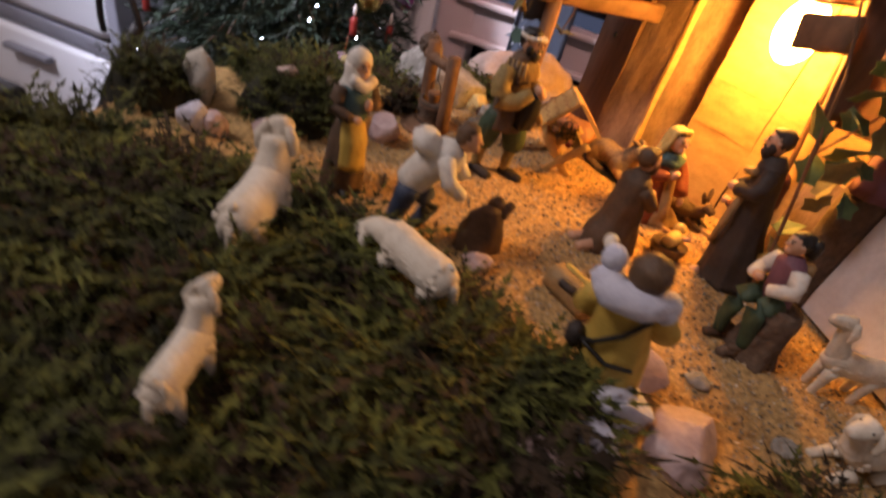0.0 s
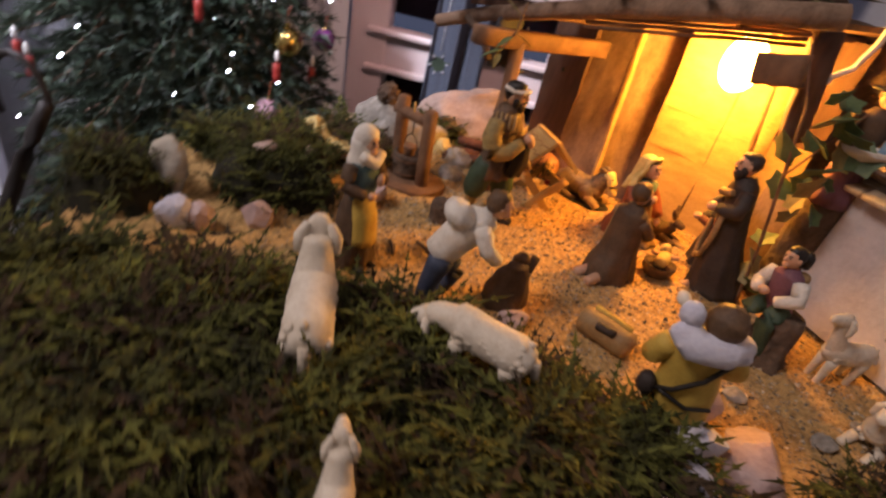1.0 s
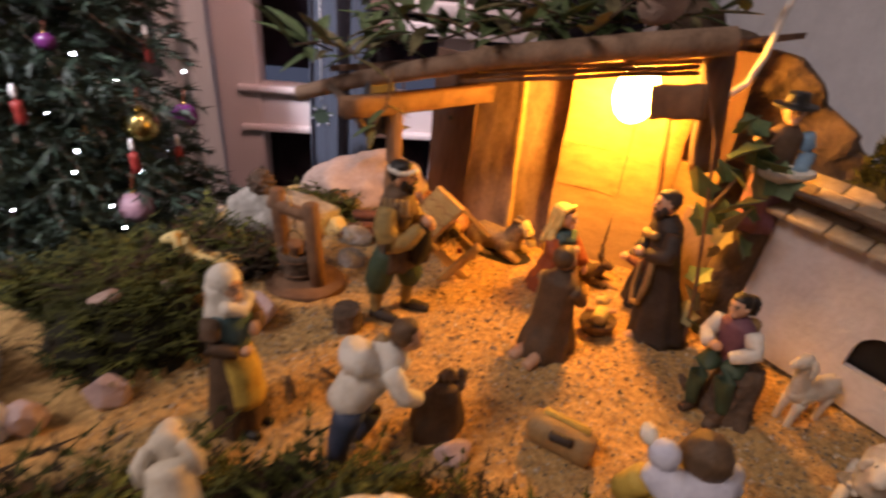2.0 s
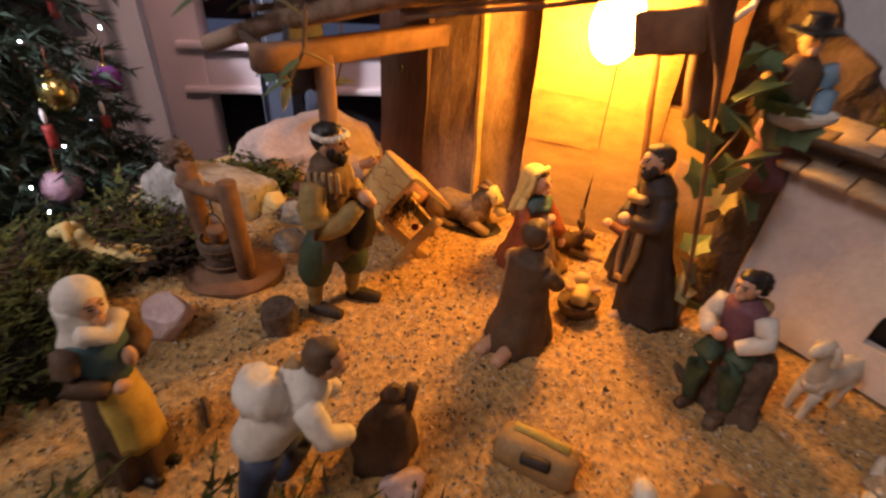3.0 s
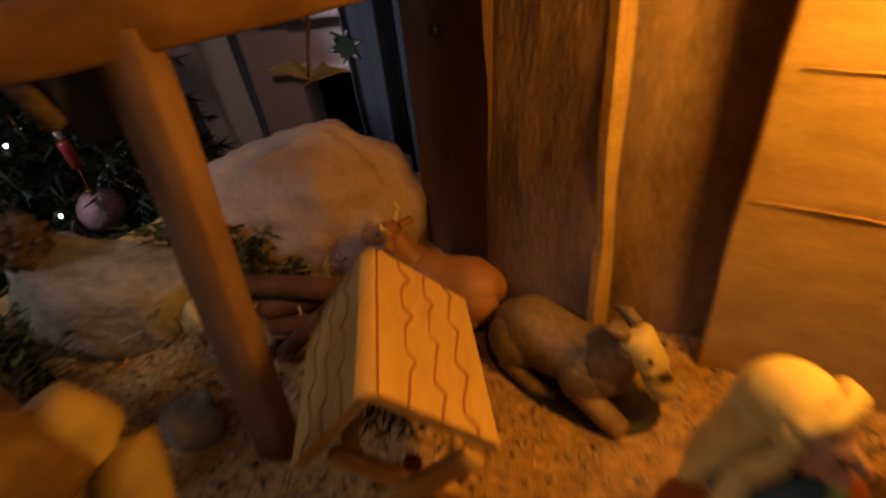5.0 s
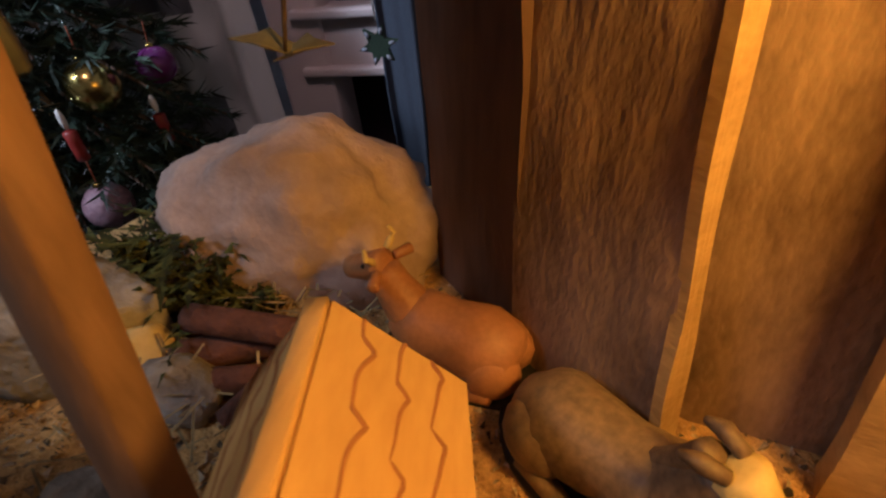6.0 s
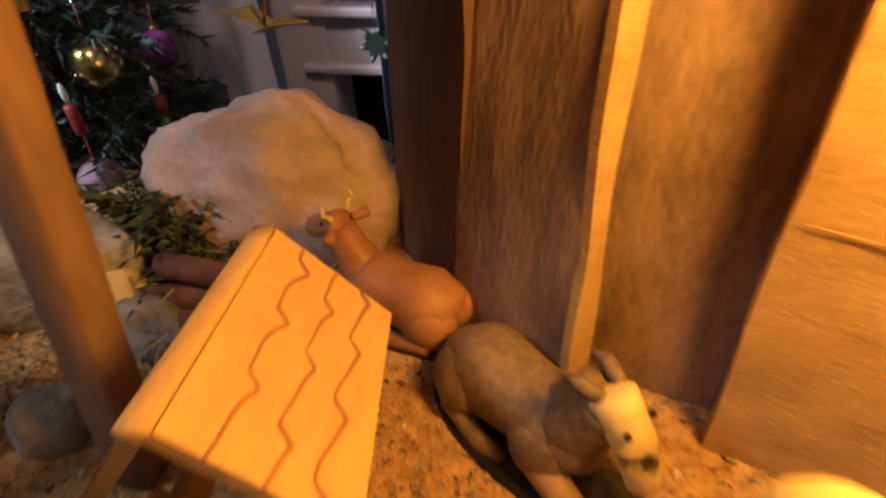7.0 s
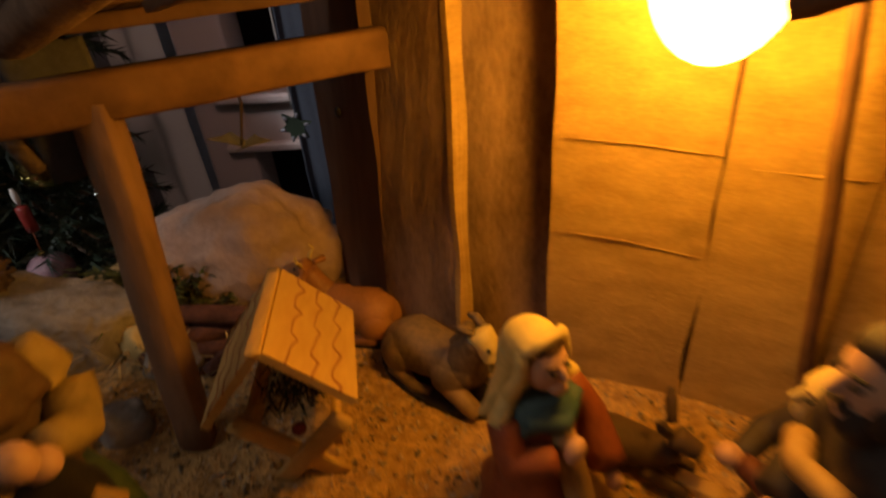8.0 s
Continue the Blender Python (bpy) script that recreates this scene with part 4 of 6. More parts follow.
# ---- carved figures, each one mesh ----
def head(b, c, r, hair, skin=None, beard=None, face=(0, -1)):
    """A carved head: brow, nose, eyes and ears, hair set back off the face."""
    skin = skin or M_SKIN
    x, y, z = c
    r *= 0.88
    fx, fy = face
    sx, sy = -fy, fx
    b.blob(c, (r * 0.84, r * 0.92, r * 1.12), skin)
    b.blob((x + fx * r * 0.62, y + fy * r * 0.62, z - r * 0.62), (r * 0.42, r * 0.42, r * 0.42), skin, k=10)
    b.limb([(x + fx * r * 0.84, y + fy * r * 0.84, z + r * 0.28, r * 0.10), (x + fx * r * 1.06, y + fy * r * 1.06, z - r * 0.14, r * 0.17)], skin, k=8)
    for q in (-1, 1):
        b.blob((x + fx * r * 0.80 + q * sx * r * 0.34, y + fy * r * 0.80 + q * sy * r * 0.34, z + r * 0.16), (r * 0.13, r * 0.13, r * 0.09), M_BLACK, k=8)
        b.limb([(x + fx * r * 0.84 + q * sx * r * 0.14, y + fy * r * 0.84 + q * sy * r * 0.14, z + r * 0.36, r * 0.07), (x + fx * r * 0.68 + q * sx * r * 0.52, y + fy * r * 0.68 + q * sy * r * 0.52, z + r * 0.36, r * 0.06)], hair or M_HAIR, k=6)
        b.blob((x + q * sx * r * 0.84, y + q * sy * r * 0.84, z - r * 0.02), (r * 0.16, r * 0.2, r * 0.26), skin, k=8)
    if hair:
        b.blob((x - fx * r * 0.36, y - fy * r * 0.36, z + r * 0.28), (r * 0.92, r * 0.92, r * 0.98), hair, rough=0.18, freq=5)
        b.blob((x - fx * r * 0.05, y - fy * r * 0.05, z + r * 0.78), (r * 0.72, r * 0.72, r * 0.46), hair, rough=0.2, freq=5)
    if beard:
        b.blob((x + fx * r * 0.52, y + fy * r * 0.52, z - r * 0.82), (r * 0.58, r * 0.5, r * 0.72), beard, rough=0.25, freq=5)
        for q in (-1, 1):
            b.blob((x + fx * r * 0.30 + q * sx * r * 0.56, y + fy * r * 0.30 + q * sy * r * 0.56, z - r * 0.48), (r * 0.32, r * 0.36, r * 0.52), beard, rough=0.25)
        b.limb([(x + fx * r * 0.90 - sx * r * 0.3, y + fy * r * 0.90 - sy * r * 0.3, z - r * 0.40, r * 0.10), (x + fx * r * 0.98 + sx * r * 0.3, y + fy * r * 0.98 + sy * r * 0.3, z - r * 0.40, r * 0.10)], beard, k=6)


def fig(name, b, at, turn, label, scale=1.0, lean=(0.0, 0.0)):
    ob = obj(name, b, at=at, turn=turn, scale=scale)
    tip = Matrix.Rotation(math.atan(math.hypot(*lean)), 4, V((-lean[1], lean[0], 0)).normalized()) if lean != (0.0, 0.0) else Matrix()
    ob.matrix_world = Matrix.Translation(at) @ tip @ Matrix.Rotation(radians(turn), 4, "Z") @ Matrix.Scale(scale, 4)
    return tagged(ob, label, "figurine", group="nativity figures")


def woman():
    b = Build()
    b.loft([(0.0, 0, 0, 0.017, 0.016), (0.012, 0, 0, 0.0165, 0.015), (0.04, 0, 0.001, 0.0135, 0.013), (0.058, 0, 0.001, 0.0105, 0.009)], M_BROWN, k=28, folds=0.10, waves=8)
    b.loft([(0.022, 0, -0.0085, 0.0115, 0.009), (0.042, 0, -0.007, 0.011, 0.0085), (0.058, 0, -0.002, 0.0095, 0.0085)], M_YELLOW, k=24, folds=0.07, waves=9)
    b.loft([(0.055, 0, 0, 0.0105, 0.009), (0.068, 0, -0.001, 0.0125, 0.010), (0.080, 0, 0, 0.0125, 0.009), (0.086, 0, 0, 0.006, 0.006)], M_TEAL, k=20)
    b.limb([(-0.012, 0, 0.080, 0.0055), (-0.017, -0.002, 0.066, 0.005), (-0.009, -0.013, 0.062, 0.004)], M_BROWN)
    b.limb([(0.012, 0, 0.080, 0.0055), (0.017, -0.003, 0.068, 0.005), (0.006, -0.014, 0.072, 0.004)], M_BROWN)
    b.blob((-0.005, -0.0155, 0.062), (0.004, 0.003, 0.003), M_SKIN, k=10)
    b.blob((0.002, -0.0155, 0.073), (0.003, 0.003, 0.005), M_SKIN, k=10)
    head(b, (0, -0.002, 0.0955), 0.0082, None)
    b.loft([(0.080, 0, 0.002, 0.012, 0.0105), (0.088, 0, 0.002, 0.0095, 0.009), (0.0965, 0, 0.0025, 0.0094, 0.0085)], M_WHITE, k=22, folds=0.06, waves=6)
    b.blob((0, 0.0015, 0.0985), (0.0092, 0.0088, 0.0092), M_WHITE, k=20)
    b.limb([(-0.009, -0.006, 0.088, 0.004), (0, -0.010, 0.083, 0.004), (0.009, -0.006, 0.088, 0.004)], M_WHITE)
    b.limb([(-0.006, -0.012, 0.002, 0.004), (-0.006, -0.02, 0.002, 0.003)], M_BLACK)
    b.limb([(0.006, -0.012, 0.002, 0.004), (0.007, -0.019, 0.002, 0.003)], M_BLACK)
    fig("woman_figurine", b, (0.1935, 0.577, -0.004), 58, "painted woman figurine with white headscarf and yellow apron", 0.93, (0.0, 0.10))


def shepherd():
    b = Build()
    for sx, fy in ((-0.0085, 0.0075), (0.0080, -0.0085)):
        b.limb([(sx * 0.7, fy * 0.3, 0.054, 0.0092), (sx, fy * 0.7, 0.043, 0.0100), (sx * 1.1, fy, 0.031, 0.0096), (sx * 1.1, fy, 0.0245, 0.0072)], M_GREEN, k=16)
        b.limb([(sx * 1.1, fy, 0.0260, 0.0050), (sx * 1.1, fy + 0.001, 0.015, 0.0046), (sx * 1.15, fy + 0.001, 0.005, 0.0036)], M_MUSTARD, k=12)
        b.limb([(sx * 1.15, fy + 0.004, 0.0035, 0.0042), (sx * 1.25, fy - 0.006, 0.0035, 0.0046), (sx * 1.35, fy - 0.016, 0.0030, 0.0036)], M_DARK, k=12)
    # jerkin flaring over the breeches, belt, and a shawl collar
    b.loft([(0.043, 0, 0, 0.0158, 0.0138), (0.052, 0, 0, 0.0148, 0.0128), (0.062, 0, 0, 0.0130, 0.0110), (0.076, 0, 0, 0.0130, 0.0104), (0.091, 0, 0, 0.0138, 0.0094), (0.100, 0, -0.001, 0.008, 0.007)], M_BROWN, k=30, folds=0.09, waves=9)
    b.loft([(0.082, 0, -0.0005, 0.0162, 0.0118), (0.090, 0, -0.0005, 0.0152, 0.0108), (0.0985, 0, -0.0005, 0.0095, 0.0085), (0.1010, 0, -0.0005, 0.0070, 0.0065)], M_HAIR, k=30, folds=0.12, waves=11)
    for i in range(5):
        y = 0.004 - i * 0.0034
        b.limb([(-0.0125 + 0.0008 * i, y, 0.0965, 0.0011), (-0.0160 + 0.001 * i, y - 0.002, 0.0870, 0.0013)], M_TAN, k=6)
    # full shirt sleeves, forearms crossed before the chest
    b.limb([(-0.0135, 0.001, 0.090, 0.0066), (-0.0185, 0.001, 0.079, 0.0074), (-0.0180, -0.003, 0.068, 0.0076), (-0.0125, -0.0125, 0.0700, 0.0062), (-0.0055, -0.0185, 0.0780, 0.0046)], M_MUSTARD, k=16)
    b.limb([(0.0135, 0.001, 0.090, 0.0062), (0.0180, -0.003, 0.076, 0.0066), (0.0120, -0.0135, 0.0720, 0.0056), (0.0040, -0.0190, 0.0780, 0.0044)], M_MUSTARD, k=16)
    b.blob((-0.0020, -0.0220, 0.0815), (0.0042, 0.0050, 0.0036), M_SKIN, rot=(35, 0, 0), k=12)
    b.blob((0.0010, -0.0225, 0.0775), (0.0040, 0.0044, 0.0036), M_SKIN, k=12)
    # dark hat held against the front
    b.loft([(0.0490, 0.002, -0.0165, 0.0085, 0.0060), (0.0600, 0.001, -0.0185, 0.0088, 0.0065), (0.0730, 0.000, -0.0195, 0.0064, 0.0052), (0.0775, 0.000, -0.0200, 0.0040, 0.0036)], M_BLACK, k=20, folds=0.14, waves=5)
    b.limb([(0.004, -0.0235, 0.0620, 0.0028), (0.008, -0.0260, 0.0560, 0.0026)], M_TAN, k=8)
    head(b, (0, -0.003, 0.1085), 0.0094, M_BLACK, beard=M_BLACK)
    rng = random.Random(2)
    for i in range(22):
        a = 2 * math.pi * i / 22
        b.blob((0.0080 * math.cos(a), -0.0025 + 0.0084 * math.sin(a), 0.1128 + rng.uniform(-0.0006, 0.0006)), (0.0019, 0.0019, 0.0017), M_WHITE, k=8)
    fig("shepherd_figurine", b, (0.2815, 0.6745, -0.001), 66, "bearded shepherd figurine with white headband and green breeches", 1.02)


def boy():
    b = Build()
    b.limb([(-0.008, 0.016, 0.002, 0.005), (-0.008, 0.014, 0.022, 0.0065), (-0.007, 0.008, 0.044, 0.009)], M_NAVY, k=14)
    b.limb([(0.009, 0.004, 0.002, 0.005), (0.010, -0.006, 0.022, 0.0065), (0.007, 0.006, 0.044, 0.009)], M_NAVY, k=14)
    b.limb([(0, 0.010, 0.044, 0.0115), (0, 0.000, 0.060, 0.0125), (0, -0.012, 0.073, 0.0125), (0, -0.018, 0.078, 0.008)], M_WHITE, k=18)
    b.limb([(-0.011, -0.012, 0.074, 0.0058), (-0.018, -0.018, 0.062, 0.0055), (-0.011, -0.027, 0.052, 0.0045)], M_WHITE, k=14)
    b.limb([(0.011, -0.012, 0.074, 0.0058), (0.019, -0.014, 0.063, 0.0055), (0.013, -0.025, 0.052, 0.0045)], M_WHITE, k=14)
    b.limb([(-0.002, 0.014, 0.05, 0.005), (0.006, 0.000, 0.068, 0.005), (0.004, -0.012, 0.084, 0.004)], M_TAN)
    b.blob((-0.003, 0.003, 0.078), (0.0120, 0.0115, 0.0085), M_WHITE, rot=(25, 0, 10), rough=0.22, freq=3.5, k=22)
    b.limb([(0.012, 0.010, 0.048, 0.0035), (0.010, -0.010, 0.060, 0.0035)], M_TAN)
    head(b, (0, -0.022, 0.087), 0.0092, M_HAIR, face=(0, -0.9))
    fig("boy_figurine", b, (0.262, 0.553, -0.002), 97, "stooping boy figurine in white shirt and blue trousers", 0.92)
    d = Build()
    d.loft([(0, 0, 0, 0.016, 0.013), (0.012, 0, 0, 0.0155, 0.012), (0.026, 0.001, 0, 0.012, 0.009), (0.034, 0.003, 0, 0.007, 0.006), (0.036, 0.003, 0, 0.003, 0.003)], M_BROWN, k=22, folds=0.12, waves=5)
    d.blob((0.006, 0.004, 0.036), (0.006, 0.005, 0.005), M_HAIR, rough=0.3)
    d.limb([(0.010, 0.000, 0.030, 0.004), (0.016, 0.004, 0.038, 0.003)], M_BROWN)
    tagged(obj("brown_sack", d, at=(0.3035, 0.565, -0.001), turn=20), "dark brown bundle on the sand before the boy", "sack")


def kneeling_man():
    b = Build()
    b.loft([(0.0, 0, 0.0, 0.019, 0.024), (0.010, 0, 0.0, 0.018, 0.022), (0.03, 0, -0.002, 0.0145, 0.0145), (0.048, 0, -0.002, 0.014, 0.0115), (0.060, 0, -0.002, 0.0135, 0.010), (0.067, 0, -0.003, 0.006, 0.006)], M_BROWN, k=30, folds=0.09, waves=8)
    b.loft([(0.002, 0.012, -0.008, 0.010, 0.014), (0.03, 0.010, -0.006, 0.0085, 0.011), (0.058, 0.008, -0.003, 0.007, 0.008)], M_TAN, k=22, folds=0.09, waves=6)
    b.limb([(-0.012, -0.002, 0.057, 0.0055), (-0.014, -0.012, 0.045, 0.005), (-0.003, -0.019, 0.046, 0.0042)], M_BROWN)
    b.limb([(0.012, -0.002, 0.057, 0.0055), (0.014, -0.012, 0.045, 0.005), (0.003, -0.019, 0.046, 0.0042)], M_TAN)
    b.blob((0, -0.021, 0.047), (0.004, 0.004, 0.004), M_SKIN, k=10)
    b.limb([(-0.006, 0.018, 0.005, 0.0048), (-0.007, 0.031, 0.004, 0.004)], M_SKIN)
    b.limb([(0.006, 0.018, 0.005, 0.0048), (0.007, 0.031, 0.004, 0.004)], M_SKIN)
    head(b, (0, -0.006, 0.0755), 0.0092, M_HAIR, beard=M_HAIR)
    fig("kneeling_shepherd_figurine", b, (0.390, 0.634, -0.001), 125, "kneeling man figurine in a brown and tan robe", 0.95, (-0.05, 0.03))


def kneeling_woman():
    b = Build()
    b.loft([(0.0, 0, 0.004, 0.0185, 0.021), (0.010, 0, 0.003, 0.0175, 0.019), (0.024, 0, 0.001, 0.0150, 0.0140), (0.038, 0, 0, 0.0125, 0.0105), (0.052, 0, 0, 0.0128, 0.0095), (0.0585, 0, 0, 0.006, 0.006)], M_RED, k=36, folds=0.07, waves=9)
    b.loft([(0.001, 0.010, -0.013, 0.015, 0.012), (0.008, 0.008, -0.012, 0.013, 0.010), (0.017, 0.005, -0.008, 0.009, 0.006)], M_TAN, k=26, folds=0.14, waves=7)
    b.limb([(0.000, -0.010, 0.048, 0.0035), (0.001, -0.0145, 0.028, 0.0045), (0.001, -0.020, 0.010, 0.004)], M_TAN, k=10)
    # folded arms: one to the breast, one hanging forward
    b.limb([(-0.012, 0, 0.053, 0.0052), (-0.0155, -0.006, 0.043, 0.0050), (-0.0065, -0.0135, 0.0445, 0.0042)], M_RED, k=14)
    b.limb([(0.012, 0, 0.053, 0.0052), (0.0160, -0.006, 0.041, 0.0054), (0.0140, -0.0150, 0.028, 0.0060)], M_RED, k=14)
    b.blob((-0.0015, -0.0160, 0.0465), (0.0034, 0.0026, 0.0044), M_SKIN, rot=(0, 30, 0), k=12)
    b.blob((0.0130, -0.0185, 0.0240), (0.0028, 0.0028, 0.0042), M_SKIN, k=12)
    # dark scarf wound about the neck
    b.loft([(0.0500, 0, 0.000, 0.0135, 0.0110), (0.0545, 0, -0.001, 0.0118, 0.0104), (0.0600, 0, -0.001, 0.0080, 0.0082)], M_TEAL, k=24, folds=0.12, waves=5)
    b.limb([(-0.009, -0.006, 0.0555, 0.0030), (0.0, -0.0105, 0.0520, 0.0032), (0.009, -0.006, 0.0555, 0.0030)], M_TEAL, k=10)
    head(b, (0, -0.0035, 0.0695), 0.0088, M_HAIR)
    # veil: a cap set back off the face, falling over the shoulders
    b.blob((0, 0.0012, 0.0735), (0.0082, 0.0086, 0.0072), M_CREAM, k=20)
    b.loft([(0.0490, 0, 0.0085, 0.0135, 0.0062), (0.0545, 0, 0.0070, 0.0120, 0.0066), (0.0620, 0, 0.0050, 0.0088, 0.0066), (0.0740, 0, 0.0030, 0.0080, 0.0070)], M_CREAM, k=26, folds=0.08, waves=6)
    for q in (-1, 1):
        b.limb([(q * 0.0072, -0.0035, 0.0760, 0.0019), (q * 0.0084, -0.0030, 0.0680, 0.0022), (q * 0.0098, 0.0010, 0.0590, 0.0030), (q * 0.0150, 0.0000, 0.0535, 0.0032)], M_CREAM, k=10)
    b.limb([(-0.0072, -0.0035, 0.0760, 0.0018), (-0.0036, -0.0062, 0.0790, 0.0018), (0.0036, -0.0062, 0.0790, 0.0018), (0.0072, -0.0035, 0.0760, 0.0018)], M_CREAM, k=10)
    fig("kneeling_woman_figurine", b, (0.416, 0.702, -0.001), 38, "kneeling woman figurine in red dress and cream veil", 1.0, (-0.06, 0.04))


def standing_man():
    b = Build()
    b.loft([(0.0, 0, 0.002, 0.020, 0.021), (0.018, 0, 0.001, 0.0175, 0.018), (0.05, 0, 0, 0.0135, 0.013), (0.075, 0, 0, 0.0135, 0.0105), (0.093, 0, 0, 0.0145, 0.0095), (0.101, 0, 0, 0.006, 0.006)], M_DARK, k=30, folds=0.10, waves=8)
    b.limb([(-0.014, 0, 0.091, 0.006), (-0.018, -0.004, 0.076, 0.006), (-0.008, -0.015, 0.072, 0.005)], M_DARK, k=14)
    b.limb([(0.014, 0, 0.091, 0.006), (0.019, -0.005, 0.077, 0.006), (0.008, -0.015, 0.075, 0.005)], M_DARK, k=14)
    b.limb([(-0.013, -0.010, 0.084, 0.003), (-0.004, -0.0135, 0.086, 0.0028), (0.009, -0.010, 0.089, 0.003)], M_TAN)
    b.limb([(0.010, -0.010, 0.080, 0.0022), (0.013, -0.0145, 0.055, 0.0024), (0.008, -0.018, 0.035, 0.0022), (-0.004, -0.018, 0.030, 0.002)], M_TAN)
    b.limb([(-0.010, -0.012, 0.06, 0.002), (-0.012, -0.015, 0.04, 0.002), (-0.006, -0.018, 0.026, 0.002)], M_TAN)
    b.blob((0, -0.018, 0.074), (0.005, 0.004, 0.004), M_SKIN, k=12)
    head(b, (0, -0.003, 0.1095), 0.0092, M_DARK, beard=M_DARK)
    b.limb([(0.004, -0.018, 0.004, 0.004), (0.004, -0.024, 0.003, 0.003)], M_SKIN)
    fig("standing_man_figurine", b, (0.480, 0.647, -0.001), -100, "bearded man figurine in a dark robe with tan trim", 0.98, (-0.15, 0.11))
    b = Build()
    b.loft([(0.0, 0, 0.002, 0.015, 0.016), (0.012, 0, 0.001, 0.014, 0.014), (0.035, 0, 0, 0.011, 0.010), (0.048, 0, 0, 0.010, 0.008), (0.056, 0, 0, 0.005, 0.005)], M_DARK, k=26, folds=0.10, waves=7)
    b.limb([(-0.010, 0, 0.05, 0.0045), (-0.010, -0.010, 0.040, 0.004), (-0.001, -0.017, 0.040, 0.003)], M_DARK)
    b.limb([(0.010, 0, 0.05, 0.0045), (0.010, -0.010, 0.040, 0.004), (0.001, -0.017, 0.040, 0.003)], M_PLUMRED)
    b.blob((0, -0.020, 0.041), (0.0035, 0.0035, 0.003), M_SKIN, k=10)
    b.loft([(0.050, 0, 0.002, 0.010, 0.009), (0.060, 0, 0.002, 0.0078, 0.0078), (0.066, 0, 0.002, 0.0078, 0.0078)], M_PLUMRED, k=20, folds=0.06, waves=6)
    b.blob((0, 0.0015, 0.0665), (0.0078, 0.0078, 0.0080), M_PLUMRED, k=18)
    head(b, (0, -0.003, 0.0645), 0.0082, None, M_PALEYELLOW)
    fig("kneeling_figurine", b, (0.487, 0.686, -0.001), -105, "small kneeling figurine in a dark hooded cloak", 1.08, (-0.05, 0.0))


def piper():
    b = Build()
    b.limb([(-0.007, 0.002, 0.046, 0.008), (-0.008, -0.016, 0.040, 0.0075), (-0.009, -0.021, 0.018, 0.0055), (-0.009, -0.021, 0.006, 0.0045)], M_GREEN, k=14)
    b.limb([(0.007, 0.002, 0.046, 0.008), (0.009, -0.012, 0.036, 0.0075), (0.010, -0.011, 0.016, 0.0055), (0.010, -0.011, 0.006, 0.0045)], M_GREEN, k=14)
    for x, y in ((-0.009, -0.021), (0.010, -0.011)):
        b.limb([(x, y + 0.002, 0.003, 0.004), (x, y - 0.010, 0.0025, 0.0035)], M_BROWN)
    b.loft([(0.038, 0, 0.003, 0.012, 0.010), (0.055, 0, 0.003, 0.012, 0.0095), (0.074, 0, 0.003, 0.013, 0.009), (0.081, 0, 0.003, 0.006, 0.006)], M_PURPLE, k=24, folds=0.07, waves=7)
    b.limb([(-0.013, 0.003, 0.073, 0.006), (-0.018, -0.004, 0.060, 0.006), (-0.008, -0.015, 0.060, 0.0045)], M_WHITE, k=14)
    b.limb([(0.013, 0.003, 0.073, 0.006), (0.019, 0.000, 0.060, 0.006), (0.010, -0.012, 0.056, 0.0045)], M_WHITE, k=14)
    b.limb([(-0.006, 0.011, 0.046, 0.006), (0.0, 0.013, 0.062, 0.007), (0.006, 0.011, 0.076, 0.005)], M_TAN)
    b.blob((0, -0.016, 0.062), (0.005, 0.004, 0.004), M_SKIN, k=10)
    head(b, (0, 0.001, 0.0895), 0.0088, M_BLACK)
    b.blob((0.001, 0.012, 0.088), (0.006, 0.005, 0.008), M_BLACK, rough=0.2)
    fig("seated_piper_figurine", b, (0.488, 0.574, 0.004), -75, "seated figurine with plum waistcoat, white sleeves and green trousers", 0.82, (-0.17, 0.12))
    s = Build()
    s.loft([(0, 0, 0, 0.018, 0.015), (0.015, 0, 0, 0.0145, 0.012), (0.036, 0, 0.001, 0.013, 0.011), (0.042, 0, 0.001, 0.011, 0.009)], M_BARK, k=24, folds=0.15, waves=6)
    s.limb([(-0.010, -0.008, 0.006, 0.005), (-0.020, -0.012, 0.008, 0.0035), (-0.026, -0.014, 0.014, 0.002)], M_BARK)
    s.limb([(0.004, -0.014, 0.005, 0.005), (0.006, -0.024, 0.004, 0.003)], M_BARK)
    tagged(obj("tree_stump", s, at=(0.490, 0.573, -0.002), turn=-70), "dark brown rooted stump under the seated figurine", "stump")


